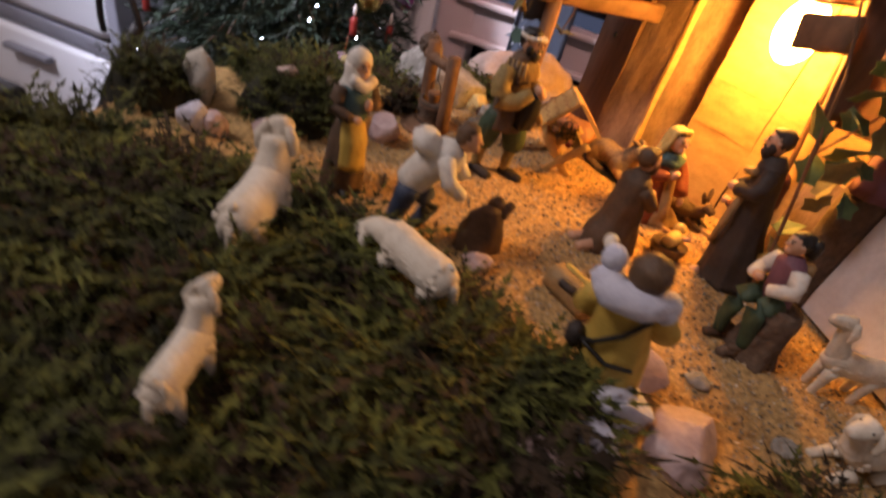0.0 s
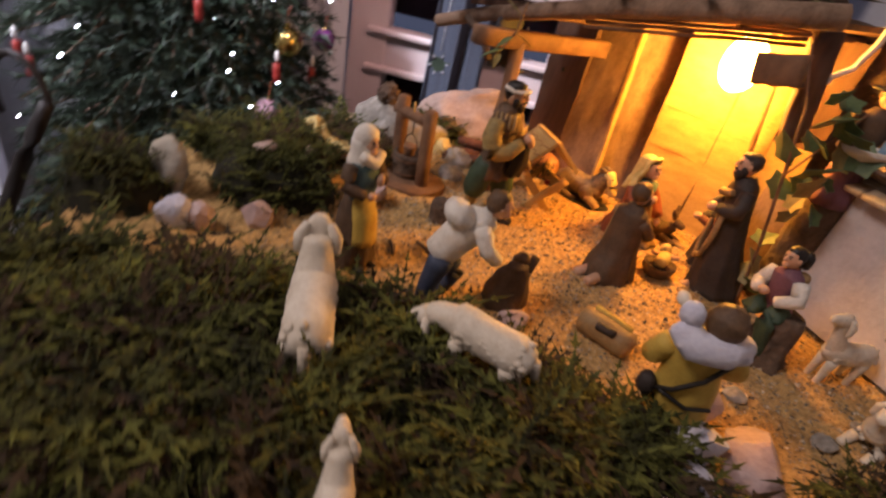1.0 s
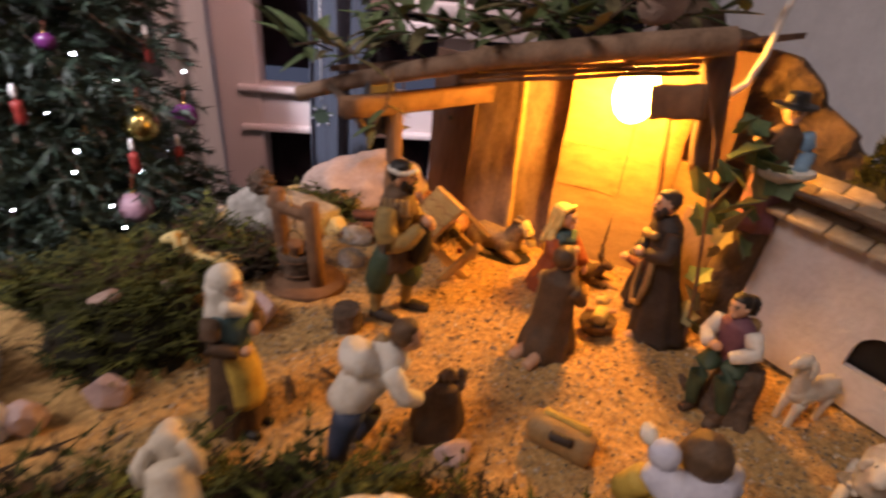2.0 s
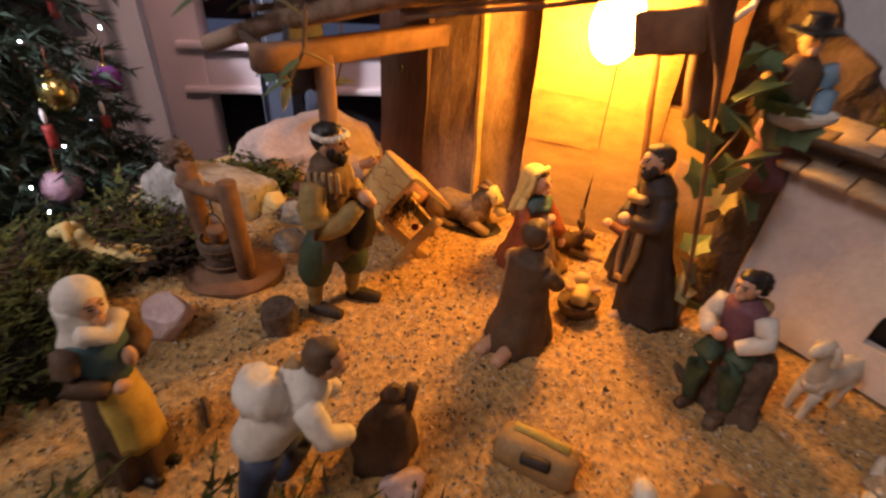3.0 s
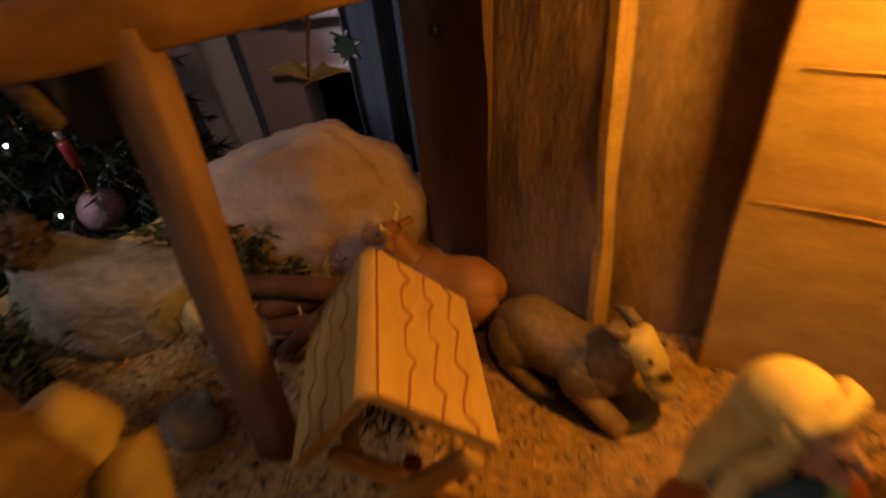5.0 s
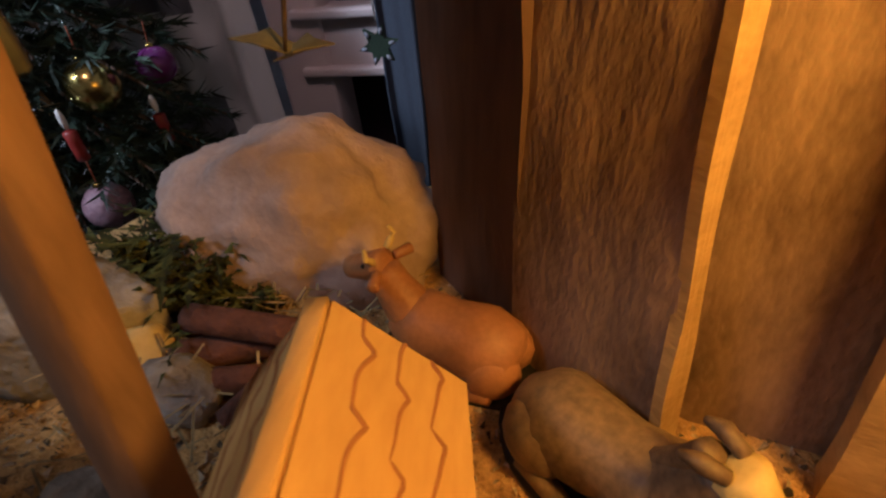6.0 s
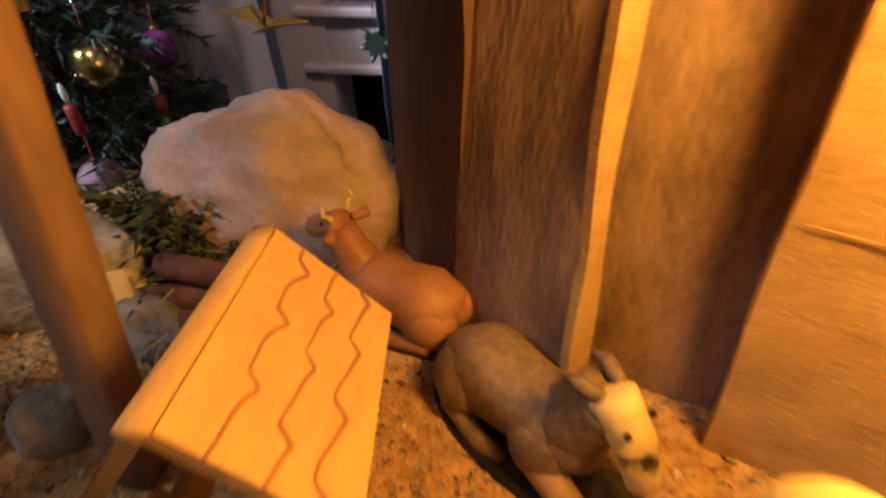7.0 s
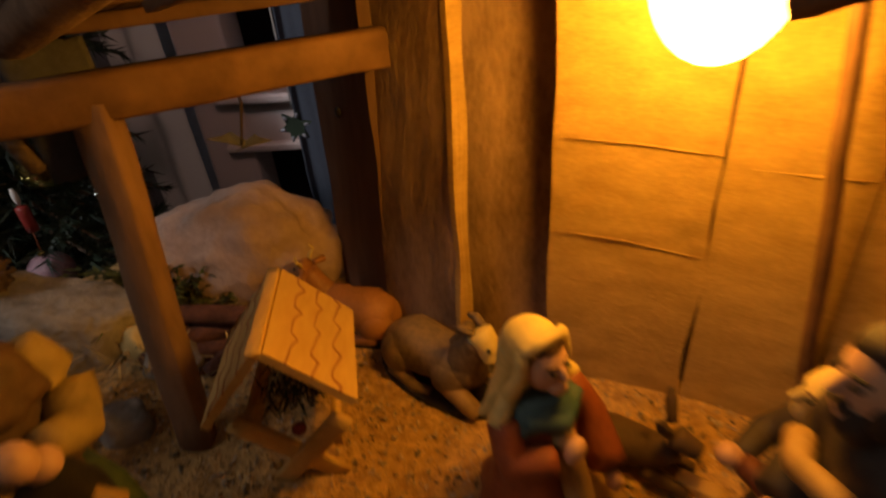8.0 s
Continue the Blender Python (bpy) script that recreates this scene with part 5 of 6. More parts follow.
def carrier():
    b = Build()
    b.loft([(0.0, 0, 0, 0.017, 0.015), (0.02, 0, 0, 0.019, 0.017), (0.045, 0, 0, 0.0185, 0.0155), (0.062, 0, 0, 0.0165, 0.0125), (0.080, 0, 0, 0.0175, 0.0115), (0.090, 0, 0, 0.008, 0.008)], M_YELLOW, k=30, folds=0.10, waves=8)
    for sg in (-1, 1):
        b.limb([(sg * 0.016, 0, 0.082, 0.0072), (sg * 0.023, -0.003, 0.066, 0.0072), (sg * 0.019, -0.010, 0.058, 0.006)], M_YELLOW, k=14)
    strap = [(0.0145, 0.011, 0.084), (0.004, 0.0150, 0.070), (-0.010, 0.0150, 0.057), (-0.018, 0.010, 0.050)]
    b.limb([(x * -1, y, z, 0.0016) for x, y, z in strap], M_BLACK, k=8)
    b.limb([(-0.014, 0.0145, 0.046, 0.0013), (0.0, 0.0175, 0.046, 0.0013), (0.016, 0.013, 0.052, 0.0013)], M_BLACK, k=8)
    b.blob((0.0225, 0.006, 0.048), (0.006, 0.007, 0.0085), M_DARK, rough=0.15)
    head(b, (-0.006, -0.002, 0.103), 0.0105, M_HAIR)
    b.blob((-0.006, 0.0015, 0.105), (0.0112, 0.0112, 0.0115), M_HAIR, rough=0.12)
    b.limb([(-0.020, -0.002, 0.088, 0.0072), (-0.008, 0.011, 0.092, 0.0088), (0.008, 0.012, 0.094, 0.0095), (0.016, 0.004, 0.100, 0.008)], M_LILAC, k=18)
    b.blob((0.013, 0.004, 0.109), (0.0068, 0.0068, 0.0078), M_LILAC, rough=0.1)
    b.blob((0.018, -0.004, 0.112), (0.004, 0.006, 0.0035), M_WOOL, k=10)
    b.blob((-0.019, 0.004, 0.086), (0.006, 0.006, 0.006), M_LILAC, rough=0.1, k=12)
    fig("sheep_carrier_figurine", b, (0.401, 0.490, -0.002), 168, "figurine in a yellow coat carrying a white sheep on the shoulders", 0.85, (-0.20, -0.10))


def balcony_woman():
    b = Build()
    b.loft([(0.0, 0, 0, 0.014, 0.013), (0.03, 0, 0, 0.012, 0.011), (0.05, 0, 0, 0.0095, 0.008)], M_PURPLE, k=24, folds=0.1, waves=8)
    b.loft([(0.048, 0, 0, 0.010, 0.008), (0.068, 0, 0, 0.012, 0.009), (0.075, 0, 0, 0.006, 0.006)], M_BROWN, k=20)
    b.limb([(-0.012, 0, 0.070, 0.005), (-0.015, -0.002, 0.058, 0.005), (-0.009, -0.012, 0.050, 0.004)], M_BROWN)
    b.limb([(0.012, 0, 0.070, 0.0055), (0.017, -0.001, 0.057, 0.0055), (0.012, -0.011, 0.048, 0.0045)], M_SKYBLUE)
    b.loft([(0.040, 0, -0.014, 0.009, 0.006), (0.047, 0, -0.016, 0.0195, 0.011), (0.050, 0, -0.016, 0.0195, 0.011), (0.0475, 0, -0.014, 0.012, 0.007)], M_WHITE, k=24)
    head(b, (0, -0.001, 0.083), 0.008, M_BLACK)
    b.loft([(0.087, 0, 0, 0.0135, 0.0135), (0.0885, 0, 0, 0.013, 0.013), (0.089, 0, 0, 0.0075, 0.0075), (0.096, 0, 0, 0.0065, 0.0065)], M_BLACK, k=22)
    fig("basket_seller_figurine", b, (0.526, 0.653, 0.092), -20, "standing figurine with black hat, blue sleeve and white basket", 0.95, (-0.06, 0.04))
    s = Build()
    s.loft([(-0.003, 0, 0, 0.017, 0.015), (0.03, 0.001, 0, 0.014, 0.013), (0.084, 0, 0, 0.015, 0.014), (0.0885, 0, 0, 0.013, 0.012)], M_BARK, k=22, folds=0.1, waves=6)
    tagged(obj("tree_stump", s, at=(0.528, 0.658, 0.004)), "tall bark stump carrying a standing figurine", "stump")


for maker in (woman, shepherd, boy, kneeling_man, kneeling_woman, standing_man, piper, carrier, balcony_woman):
    maker()


def manger():
    c = empty("manger", (0.4355, 0.653, 0))
    tagged(c, "small dark basket with a swaddled infant figurine", "manger")
    x, y = 0.4355, 0.653
    part("basket", one("loft", [(-0.002, x, y, 0.010, 0.008), (0.006, x, y, 0.0135, 0.0105), (0.010, x, y, 0.0140, 0.0110), (0.0085, x, y, 0.0115, 0.0090)], M_BARK, k=22, folds=0.05, waves=11), c, "dark woven basket")
    b = Build()
    b.limb([(x - 0.004, y - 0.006, 0.013, 0.0052), (x + 0.001, y + 0.001, 0.0145, 0.0058), (x + 0.002, y + 0.004, 0.015, 0.005)], M_PALEYELLOW, k=12)
    b.blob((x + 0.003, y + 0.009, 0.019), (0.0048, 0.0048, 0.005), M_PALEYELLOW, k=14)
    b.limb([(x + 0.005, y + 0.001, 0.016, 0.0022), (x + 0.011, y - 0.002, 0.019, 0.0018)], M_SKIN)
    b.limb([(x - 0.004, y + 0.003, 0.016, 0.0022), (x - 0.010, y + 0.002, 0.018, 0.0018)], M_SKIN)
    part("infant", b, c, "pale swaddled infant figurine")


manger()


# ---- animals ----
def sheep(at, turn, label, pose_kind="stand", material=None, scale=1.0, slim=1.0):
    material = material or M_WOOL
    b = Build()
    lift = 0.018 if pose_kind == "stand" else 0.006
    b.limb([(0, 0.025, lift + 0.010, 0.0075), (0, 0.017, lift + 0.0115, 0.0108), (0, 0.0, lift + 0.012, 0.0104), (0, -0.013, lift + 0.0145, 0.0100), (0, -0.019, lift + 0.018, 0.0075)], material, k=20)
    rng = random.Random(int(at[0] * 1000))
    for _ in range(120):
        a, yy = rng.uniform(0, 2 * math.pi), rng.uniform(-0.015, 0.023)
        b.blob((0.0090 * math.cos(a), yy, lift + 0.0118 + 0.0086 * math.sin(a)), (0.0022, 0.0030, 0.0018), material, k=6)
    if pose_kind == "graze":
        nk = [(0, -0.015, lift + 0.014, 0.0085), (0, -0.026, lift + 0.013, 0.0065), (0, -0.031, lift + 0.010, 0.006)]
        hc, hd = (0, -0.035, lift + 0.006), (0, -0.6, -0.5)
    elif pose_kind == "stand" and slim < 0.8:
        nk = [(0, -0.014, lift + 0.017, 0.0085), (0, -0.021, lift + 0.030, 0.0058), (0, -0.024, lift + 0.041, 0.0052)]
        hc, hd = (0, -0.027, lift + 0.045), (0, -0.9, 0.05)
    else:
        nk = [(0, -0.014, lift + 0.016, 0.0095), (0, -0.019, lift + 0.026, 0.0075), (0, -0.021, lift + 0.033, 0.0068)]
        hc, hd = (0, -0.026, lift + 0.036), (0, -0.8, -0.25)
    b.limb(nk, material, k=16)
    h = V(hc)
    d = V(hd).normalized()
    b.limb([(*(h - d * 0.003), 0.0062), (*(h + d * 0.005), 0.0052), (*(h + d * 0.011), 0.0034)], material, k=14)
    for sg in (-1, 1):
        b.limb([(sg * 0.005, h.y + 0.003, h.z + 0.003, 0.002), (sg * 0.0080, h.y + 0.005, h.z - 0.003, 0.0030), (sg * 0.0085, h.y + 0.005, h.z - 0.0105, 0.0020)], material, k=8)
        b.blob((sg * 0.0042, h.y - 0.003, h.z + 0.0022), (0.0008, 0.0009, 0.0009), M_BLACK, k=8)
        if pose_kind == "lie":
            b.limb([(sg * 0.008, -0.012, 0.006, 0.004), (sg * 0.008, -0.027, 0.003, 0.0028)], material, k=8)
            b.limb([(sg * 0.009, 0.018, 0.006, 0.005), (sg * 0.010, 0.004, 0.003, 0.003)], material, k=8)
        else:
            for yy in (-0.012, 0.017):
                b.limb([(sg * 0.0065, yy, lift + 0.006, 0.0052), (sg * 0.0068, yy - 0.001, lift * 0.5, 0.0033), (sg * 0.0068, yy - 0.001, 0.0, 0.0031)], material, k=10)
    b.limb([(0, 0.027, lift + 0.013, 0.003), (0, 0.030, lift + 0.002, 0.0022)], material, k=8)
    ob = obj("sheep_figurine", b, at=at, turn=turn, scale=scale)
    ob.matrix_world = ob.matrix_world @ Matrix.Diagonal((slim, 1, 1, 1))
    tagged(ob, label, "sheep", group="sheep of the nativity scene")


sheep((0.196, 0.477, 0.007), 193, "white sheep figurine standing on the moss with head raised", scale=1.14)
sheep((0.285, 0.481, 0.024), -112, "white sheep figurine grazing on the moss", "graze", scale=1.0)
sheep((0.2365, 0.377, 0.021), 192, "white sheep figurine standing deep in the moss", scale=0.74, slim=0.85)
sheep((0.537, 0.566, -0.002), -78, "white sheep figurine standing on the sand beside the house", scale=0.86, slim=0.72)
sheep((0.538, 0.512, -0.001), -60, "white sheep figurine lying on the sand", "lie", scale=0.9)
sheep((0.143, 0.716, -0.003), -95, "yellowish sheep figurine lying on the moss", "lie", M_PALEYELLOW, 0.85)


def ox():
    b = Build()
    b.limb([(0, 0.026, 0.013, 0.0125), (0, 0.015, 0.016, 0.0158), (0, 0.0, 0.0165, 0.0135), (0, -0.014, 0.018, 0.0135), (0, -0.022, 0.021, 0.009)], M_OX, k=22)
    for sg in (-1, 1):
        b.blob((sg * 0.0075, 0.020, 0.012), (0.0092, 0.012, 0.0118), M_OX, rot=(0, 0, sg * 12))
        b.limb([(sg * 0.012, 0.022, 0.005, 0.0045), (sg * 0.0145, 0.006, 0.003, 0.0035), (sg * 0.013, -0.002, 0.002, 0.003)], M_OX, k=10)
        b.limb([(sg * 0.010, -0.012, 0.010, 0.005), (sg * 0.011, -0.024, 0.004, 0.0035), (sg * 0.009, -0.016, 0.002, 0.003)], M_OX, k=10)
        b.limb([(sg * 0.005, -0.027, 0.0470, 0.0016), (sg * 0.009, -0.026, 0.0515, 0.0012), (sg * 0.008, -0.027, 0.0550, 0.0007)], M_PALEYELLOW, k=8)
        b.limb([(sg * 0.006, -0.025, 0.043, 0.002), (sg * 0.013, -0.022, 0.0425, 0.0024)], M_OX, k=8)
        b.blob((sg * 0.0050, -0.032, 0.0435), (0.001, 0.001, 0.001), M_BLACK, k=8)
    b.limb([(0, -0.016, 0.021, 0.0105), (0, -0.023, 0.032, 0.0080), (0, -0.027, 0.040, 0.007)], M_OX, k=14)
    b.limb([(0, -0.026, 0.0425, 0.0066), (0, -0.035, 0.0390, 0.0056), (0, -0.043, 0.0360, 0.0046)], M_OX, k=14)
    b.loft([(-0.002, 0, 0.004, 0.0175, 0.036), (0.002, 0, 0.004, 0.0175, 0.036), (0.0035, 0, 0.004, 0.015, 0.033)], M_BLACK, k=28, folds=0.04, waves=5)
    tagged(obj("ox_figurine", b, at=(0.3345, 0.7990, 0.001), turn=-108, scale=0.78), "reddish brown ox figurine lying on a dark base", "ox")


def donkey():
    b = Build()
    b.limb([(0, 0.029, 0.010, 0.0100), (0, 0.018, 0.0135, 0.0142), (0, 0.0, 0.0150, 0.0120), (0, -0.012, 0.0165, 0.0128), (0, -0.020, 0.020, 0.0090)], M_DONKEY, k=22)
    for sg in (-1, 1):
        b.blob((sg * 0.007, 0.021, 0.011), (0.0092, 0.012, 0.0112), M_DONKEY, rot=(0, 0, sg * 12))
        b.blob((sg * 0.0072, -0.010, 0.013), (0.0080, 0.0095, 0.0105), M_DONKEY, rot=(0, 0, -sg * 10))
        b.limb([(sg * 0.012, 0.022, 0.005, 0.004), (sg * 0.0145, 0.006, 0.003, 0.003), (sg * 0.013, -0.002, 0.002, 0.0028)], M_DONKEY, k=10)
        b.limb([(sg * 0.010, -0.012, 0.010, 0.005), (sg * 0.011, -0.027, 0.004, 0.0042), (sg * 0.008, -0.019, 0.002, 0.003)], M_TAN, k=10)
        b.limb([(sg * 0.0035, -0.0215, 0.0410, 0.0018), (sg * 0.0050, -0.0165, 0.0425, 0.0022), (sg * 0.0054, -0.0125, 0.0415, 0.0010)], M_DONKEY, k=8)
        b.blob((sg * 0.0046, -0.0300, 0.0370), (0.001, 0.001, 0.001), M_BLACK, k=8)
    b.limb([(0, -0.014, 0.021, 0.0105), (0, -0.019, 0.030, 0.0080), (0, -0.022, 0.037, 0.0064)], M_DONKEY, k=14)
    b.limb([(0, -0.008, 0.0260, 0.0034), (0, -0.0130, 0.0320, 0.0036), (0, -0.0170, 0.0405, 0.0034)], M_DONKEY, k=10)
    b.limb([(0, -0.0220, 0.0400, 0.0060), (0, -0.0300, 0.0300, 0.0052), (0, -0.0345, 0.0195, 0.0042)], M_CREAM, k=14)
    b.loft([(-0.002, 0, 0.002, 0.0185, 0.038), (0.002, 0, 0.002, 0.0185, 0.038), (0.0035, 0, 0.002, 0.016, 0.035)], M_BLACK, k=28, folds=0.04, waves=5)
    tagged(obj("donkey_figurine", b, at=(0.3815, 0.7635, 0), turn=52, scale=0.92), "grey donkey figurine with pale face lying on a dark base", "donkey")


def goat():
    b = Build()
    b.limb([(0, 0.016, 0.008, 0.007), (0, 0.004, 0.009, 0.0085), (0, -0.010, 0.010, 0.007), (0, -0.016, 0.016, 0.005)], M_BROWN, k=16)
    b.limb([(0, -0.016, 0.021, 0.0045), (0, -0.024, 0.018, 0.003)], M_BROWN, k=12)
    for sg in (-1, 1):
        b.limb([(sg * 0.003, -0.014, 0.024, 0.0018), (sg * 0.007, -0.012, 0.031, 0.0022), (sg * 0.008, -0.011, 0.034, 0.001)], M_BROWN, k=8)
        b.limb([(sg * 0.006, -0.010, 0.006, 0.003), (sg * 0.006, -0.024, 0.002, 0.002)], M_BROWN, k=8)
        b.limb([(sg * 0.007, 0.012, 0.005, 0.004), (sg * 0.008, 0.0, 0.002, 0.002)], M_BROWN, k=8)
    tagged(obj("kid_goat_figurine", b, at=(0.447, 0.722, 0), turn=60), "small brown kid goat figurine lying before the wall", "goat")
    tagged(obj("wood_block", one("box", (0, 0, 0.002), (0.014, 0.006, 0.004), M_PLY, bevel=0.0006), at=(0.470, 0.708, 0), turn=-35), "small pale wood block on the sand", "block")


ox()
donkey()
goat()


# ---- hay rack, well, firewood, log ----
def hay_rack():
    r = empty("hay_rack", (0.322, 0.748, 0))
    tagged(r, "little feeding rack with a scored wooden gable roof", "hay rack")
    ridge_n, ridge_f = V((0.3333, 0.7065, 0.0680)), V((0.3216, 0.7592, 0.0620))
    right_n, right_f = V((0.3569, 0.7090, 0.0450)), V((0.3457, 0.7590, 0.0410))
    left_n, left_f = V((0.3101, 0.7055, 0.0390)), V((0.2985, 0.7575, 0.0350))

    def panel(name, a, b_, c, d, score_side):
        up = (b_ - a).cross(d - a).normalized()
        if up.z < 0:
            up = -up
        b = Build()
        t = up * 0.0028
        b.add([a, b_, c, d, a + t, b_ + t, c + t, d + t], [(0, 3, 2, 1), (4, 5, 6, 7), (0, 1, 5, 4), (1, 2, 6, 5), (2, 3, 7, 6), (3, 0, 4, 7)], M_PLY)
        roof = part(name, b, r, smooth=False)
        for k in range(3):
            f = (0.27, 0.52, 0.77)[k]
            pts = []
            for i in range(49):
                s = i / 48
                w = (s * 3.3 + k * 0.37) % 1.0
                hook = 0.10 * (1 - (w - 0.86) / 0.14) if w > 0.86 else 0.10 * (w / 0.86) ** 2.2
                g = f + hook - 0.05 + 0.010 * math.sin(s * 23 + k)
                p = a.lerp(b_, s).lerp(d.lerp(c, s), g)
                pts.append((*(p + up * 0.00275), 0.00042 + 0.00022 * w))
            part("scored_line", one("limb", pts, M_SCORE, k=5), roof)
        return roof

    panel("roof_panel", ridge_n, ridge_f, right_f, right_n, 1)
    panel("roof_panel", ridge_n, ridge_f, left_f, left_n, -1)
    part("ridge_strip", timber(ridge_n + V((-0.001, 0, 0.0015)), ridge_f + V((-0.001, 0, 0.0015)), 0.0045, 0.003, M_PLY, 61, wob=0), r)
    ax = (ridge_f - ridge_n).normalized()
    for s in (0.002, 0.047):
        o = ax * s
        part("leg", timber(V((0.3455, 0.7165, -0.001)) + o, V((0.3140, 0.7110, 0.034)) + o, 0.003, 0.007, M_PLY, 62, wob=0), r)
        part("leg", timber(V((0.3225, 0.7135, -0.001)) + o, V((0.3520, 0.7105, 0.036)) + o, 0.003, 0.007, M_PLY, 63, wob=0), r)
    for sg, m in ((-1, V((0.318, 0.7135, 0.024))), (1, V((0.3485, 0.7105, 0.024)))):
        p = m + ax * 0.002
        part("side_board", timber(p + V((0, 0, 0.004)), p + V((0, 0, 0.004)) + ax * 0.05, 0.003, 0.010, M_PLY, 65, wob=0), r)
    rng = random.Random(9)
    verts, faces = [], []
    for _ in range(500):
        p = V((0.3335, 0.711, 0.033)) + ax * rng.uniform(0.012, 0.05) + V((rng.uniform(-0.011, 0.011), 0, rng.uniform(-0.006, 0.008)))
        d = V((rng.gauss(0, 1), rng.gauss(0, 1), rng.gauss(0, 0.5))).normalized() * 0.008
        w = d.cross(V((0.3, 0.5, 0.8))).normalized() * 0.0005
        i = len(verts)
        verts += [p - w, p + w, p + d]
        faces.append((i, i + 1, i + 2))
    b = Build()
    # dark needle colour puts the rack's inner shade into the hay
    b.add(verts, faces, M_NEEDLE)
    hay = tagged(obj("hay", b, False), "hay lying in the feeding rack, coloured dark for its shade", "hay", kind="stuff")
    tagged(obj("red_berry", one("blob", (0, 0, 0), (0.0026, 0.0026, 0.0024), M_CANDLE), at=(0.3355, 0.713, 0.030)), "small red berry in the hay", "berry")


def well():
    w = empty("well", (0.215, 0.7100, 0))
    tagged(w, "toy draw well with two posts, roller and bucket", "well")
    plate = Build()
    plate.loft([(-0.002, 0.215, 0.7090, 0.031, 0.026), (0.003, 0.215, 0.7090, 0.031, 0.026), (0.0045, 0.215, 0.7090, 0.029, 0.024)], M_BEAM, k=26, folds=0.05, waves=5)
    part("base", plate, w, "bark-edged wooden base")
    part("post", one("limb", [(0.2255, 0.7015, 0.003, 0.0060), (0.2220, 0.7040, 0.071, 0.0058)], M_BEAM, k=14), w)
    part("post", one("limb", [(0.1985, 0.7250, 0.003, 0.0060), (0.1950, 0.7270, 0.071, 0.0058)], M_BEAM, k=14), w)
    roller = part("roller", one("limb", [(0.190, 0.7300, 0.0590, 0.0050), (0.2200, 0.7055, 0.0605, 0.0050)], M_BEAM, k=14), w)
    part("crank", one("limb", [(0.2075, 0.7140, 0.058, 0.0008), (0.2065, 0.7120, 0.073, 0.0008)], M_PLY, k=6), roller)
    tub = Build()
    tub.loft([(0.003, 0.2095, 0.7160, 0.0128, 0.0128), (0.013, 0.2095, 0.7160, 0.0142, 0.0142), (0.026, 0.2095, 0.7160, 0.0150, 0.0150), (0.0265, 0.2095, 0.7160, 0.0122, 0.0122), (0.0200, 0.2095, 0.7160, 0.0115, 0.0115)], M_BARK, k=26)
    shaft = part("tub", tub, w, "round stone well shaft")
    for z in (0.009, 0.022):
        ring = [(0.2095 + (0.0136 + 0.06 * (z - 0.009)) * math.cos(a), 0.7160 + (0.0136 + 0.06 * (z - 0.009)) * math.sin(a), z, 0.0008) for a in (2 * math.pi * i / 24 for i in range(25))]
        part("hoop", one("limb", ring, M_BEAM, k=6), shaft)
    part("chain", one("limb", [(0.2085, 0.7135, 0.056, 0.0006), (0.2088, 0.7135, 0.0445, 0.0006)], M_BLACK, k=6), w)
    arc = [(0.2088 + 0.0062 * math.cos(a), 0.7135 - 0.004 * math.cos(a), 0.0335 + 0.0105 * math.sin(a), 0.0005) for a in (math.pi * i / 10 for i in range(11))]
    bucket = part("bucket", one("loft", [(0.0245, 0.2088, 0.7135, 0.0048, 0.0048), (0.0335, 0.2088, 0.7135, 0.0062, 0.0062), (0.034, 0.2088, 0.7135, 0.0048, 0.0048)], M_BEAM, k=18), w)
    part("bail", one("limb", arc, M_BLACK, k=6), bucket)
    cone = Build()
    cone.blob((0, 0, 0.010), (0.010, 0.010, 0.012), M_BARK, rough=0.5, freq=7)
    for i in range(46):
        z, a = i / 46, i * 2.4
        r = 0.0105 * math.sin(0.4 + 2.4 * z)
        cone.blob((r * math.cos(a), r * math.sin(a), 0.002 + 0.019 * z), (0.0026, 0.0026, 0.0012), M_BARK, k=6)
    tagged(obj("pine_cone", cone, at=(0.172, 0.786, 0.038), turn=20), "dark brown pine cone lying on the white boulder", "pine cone")


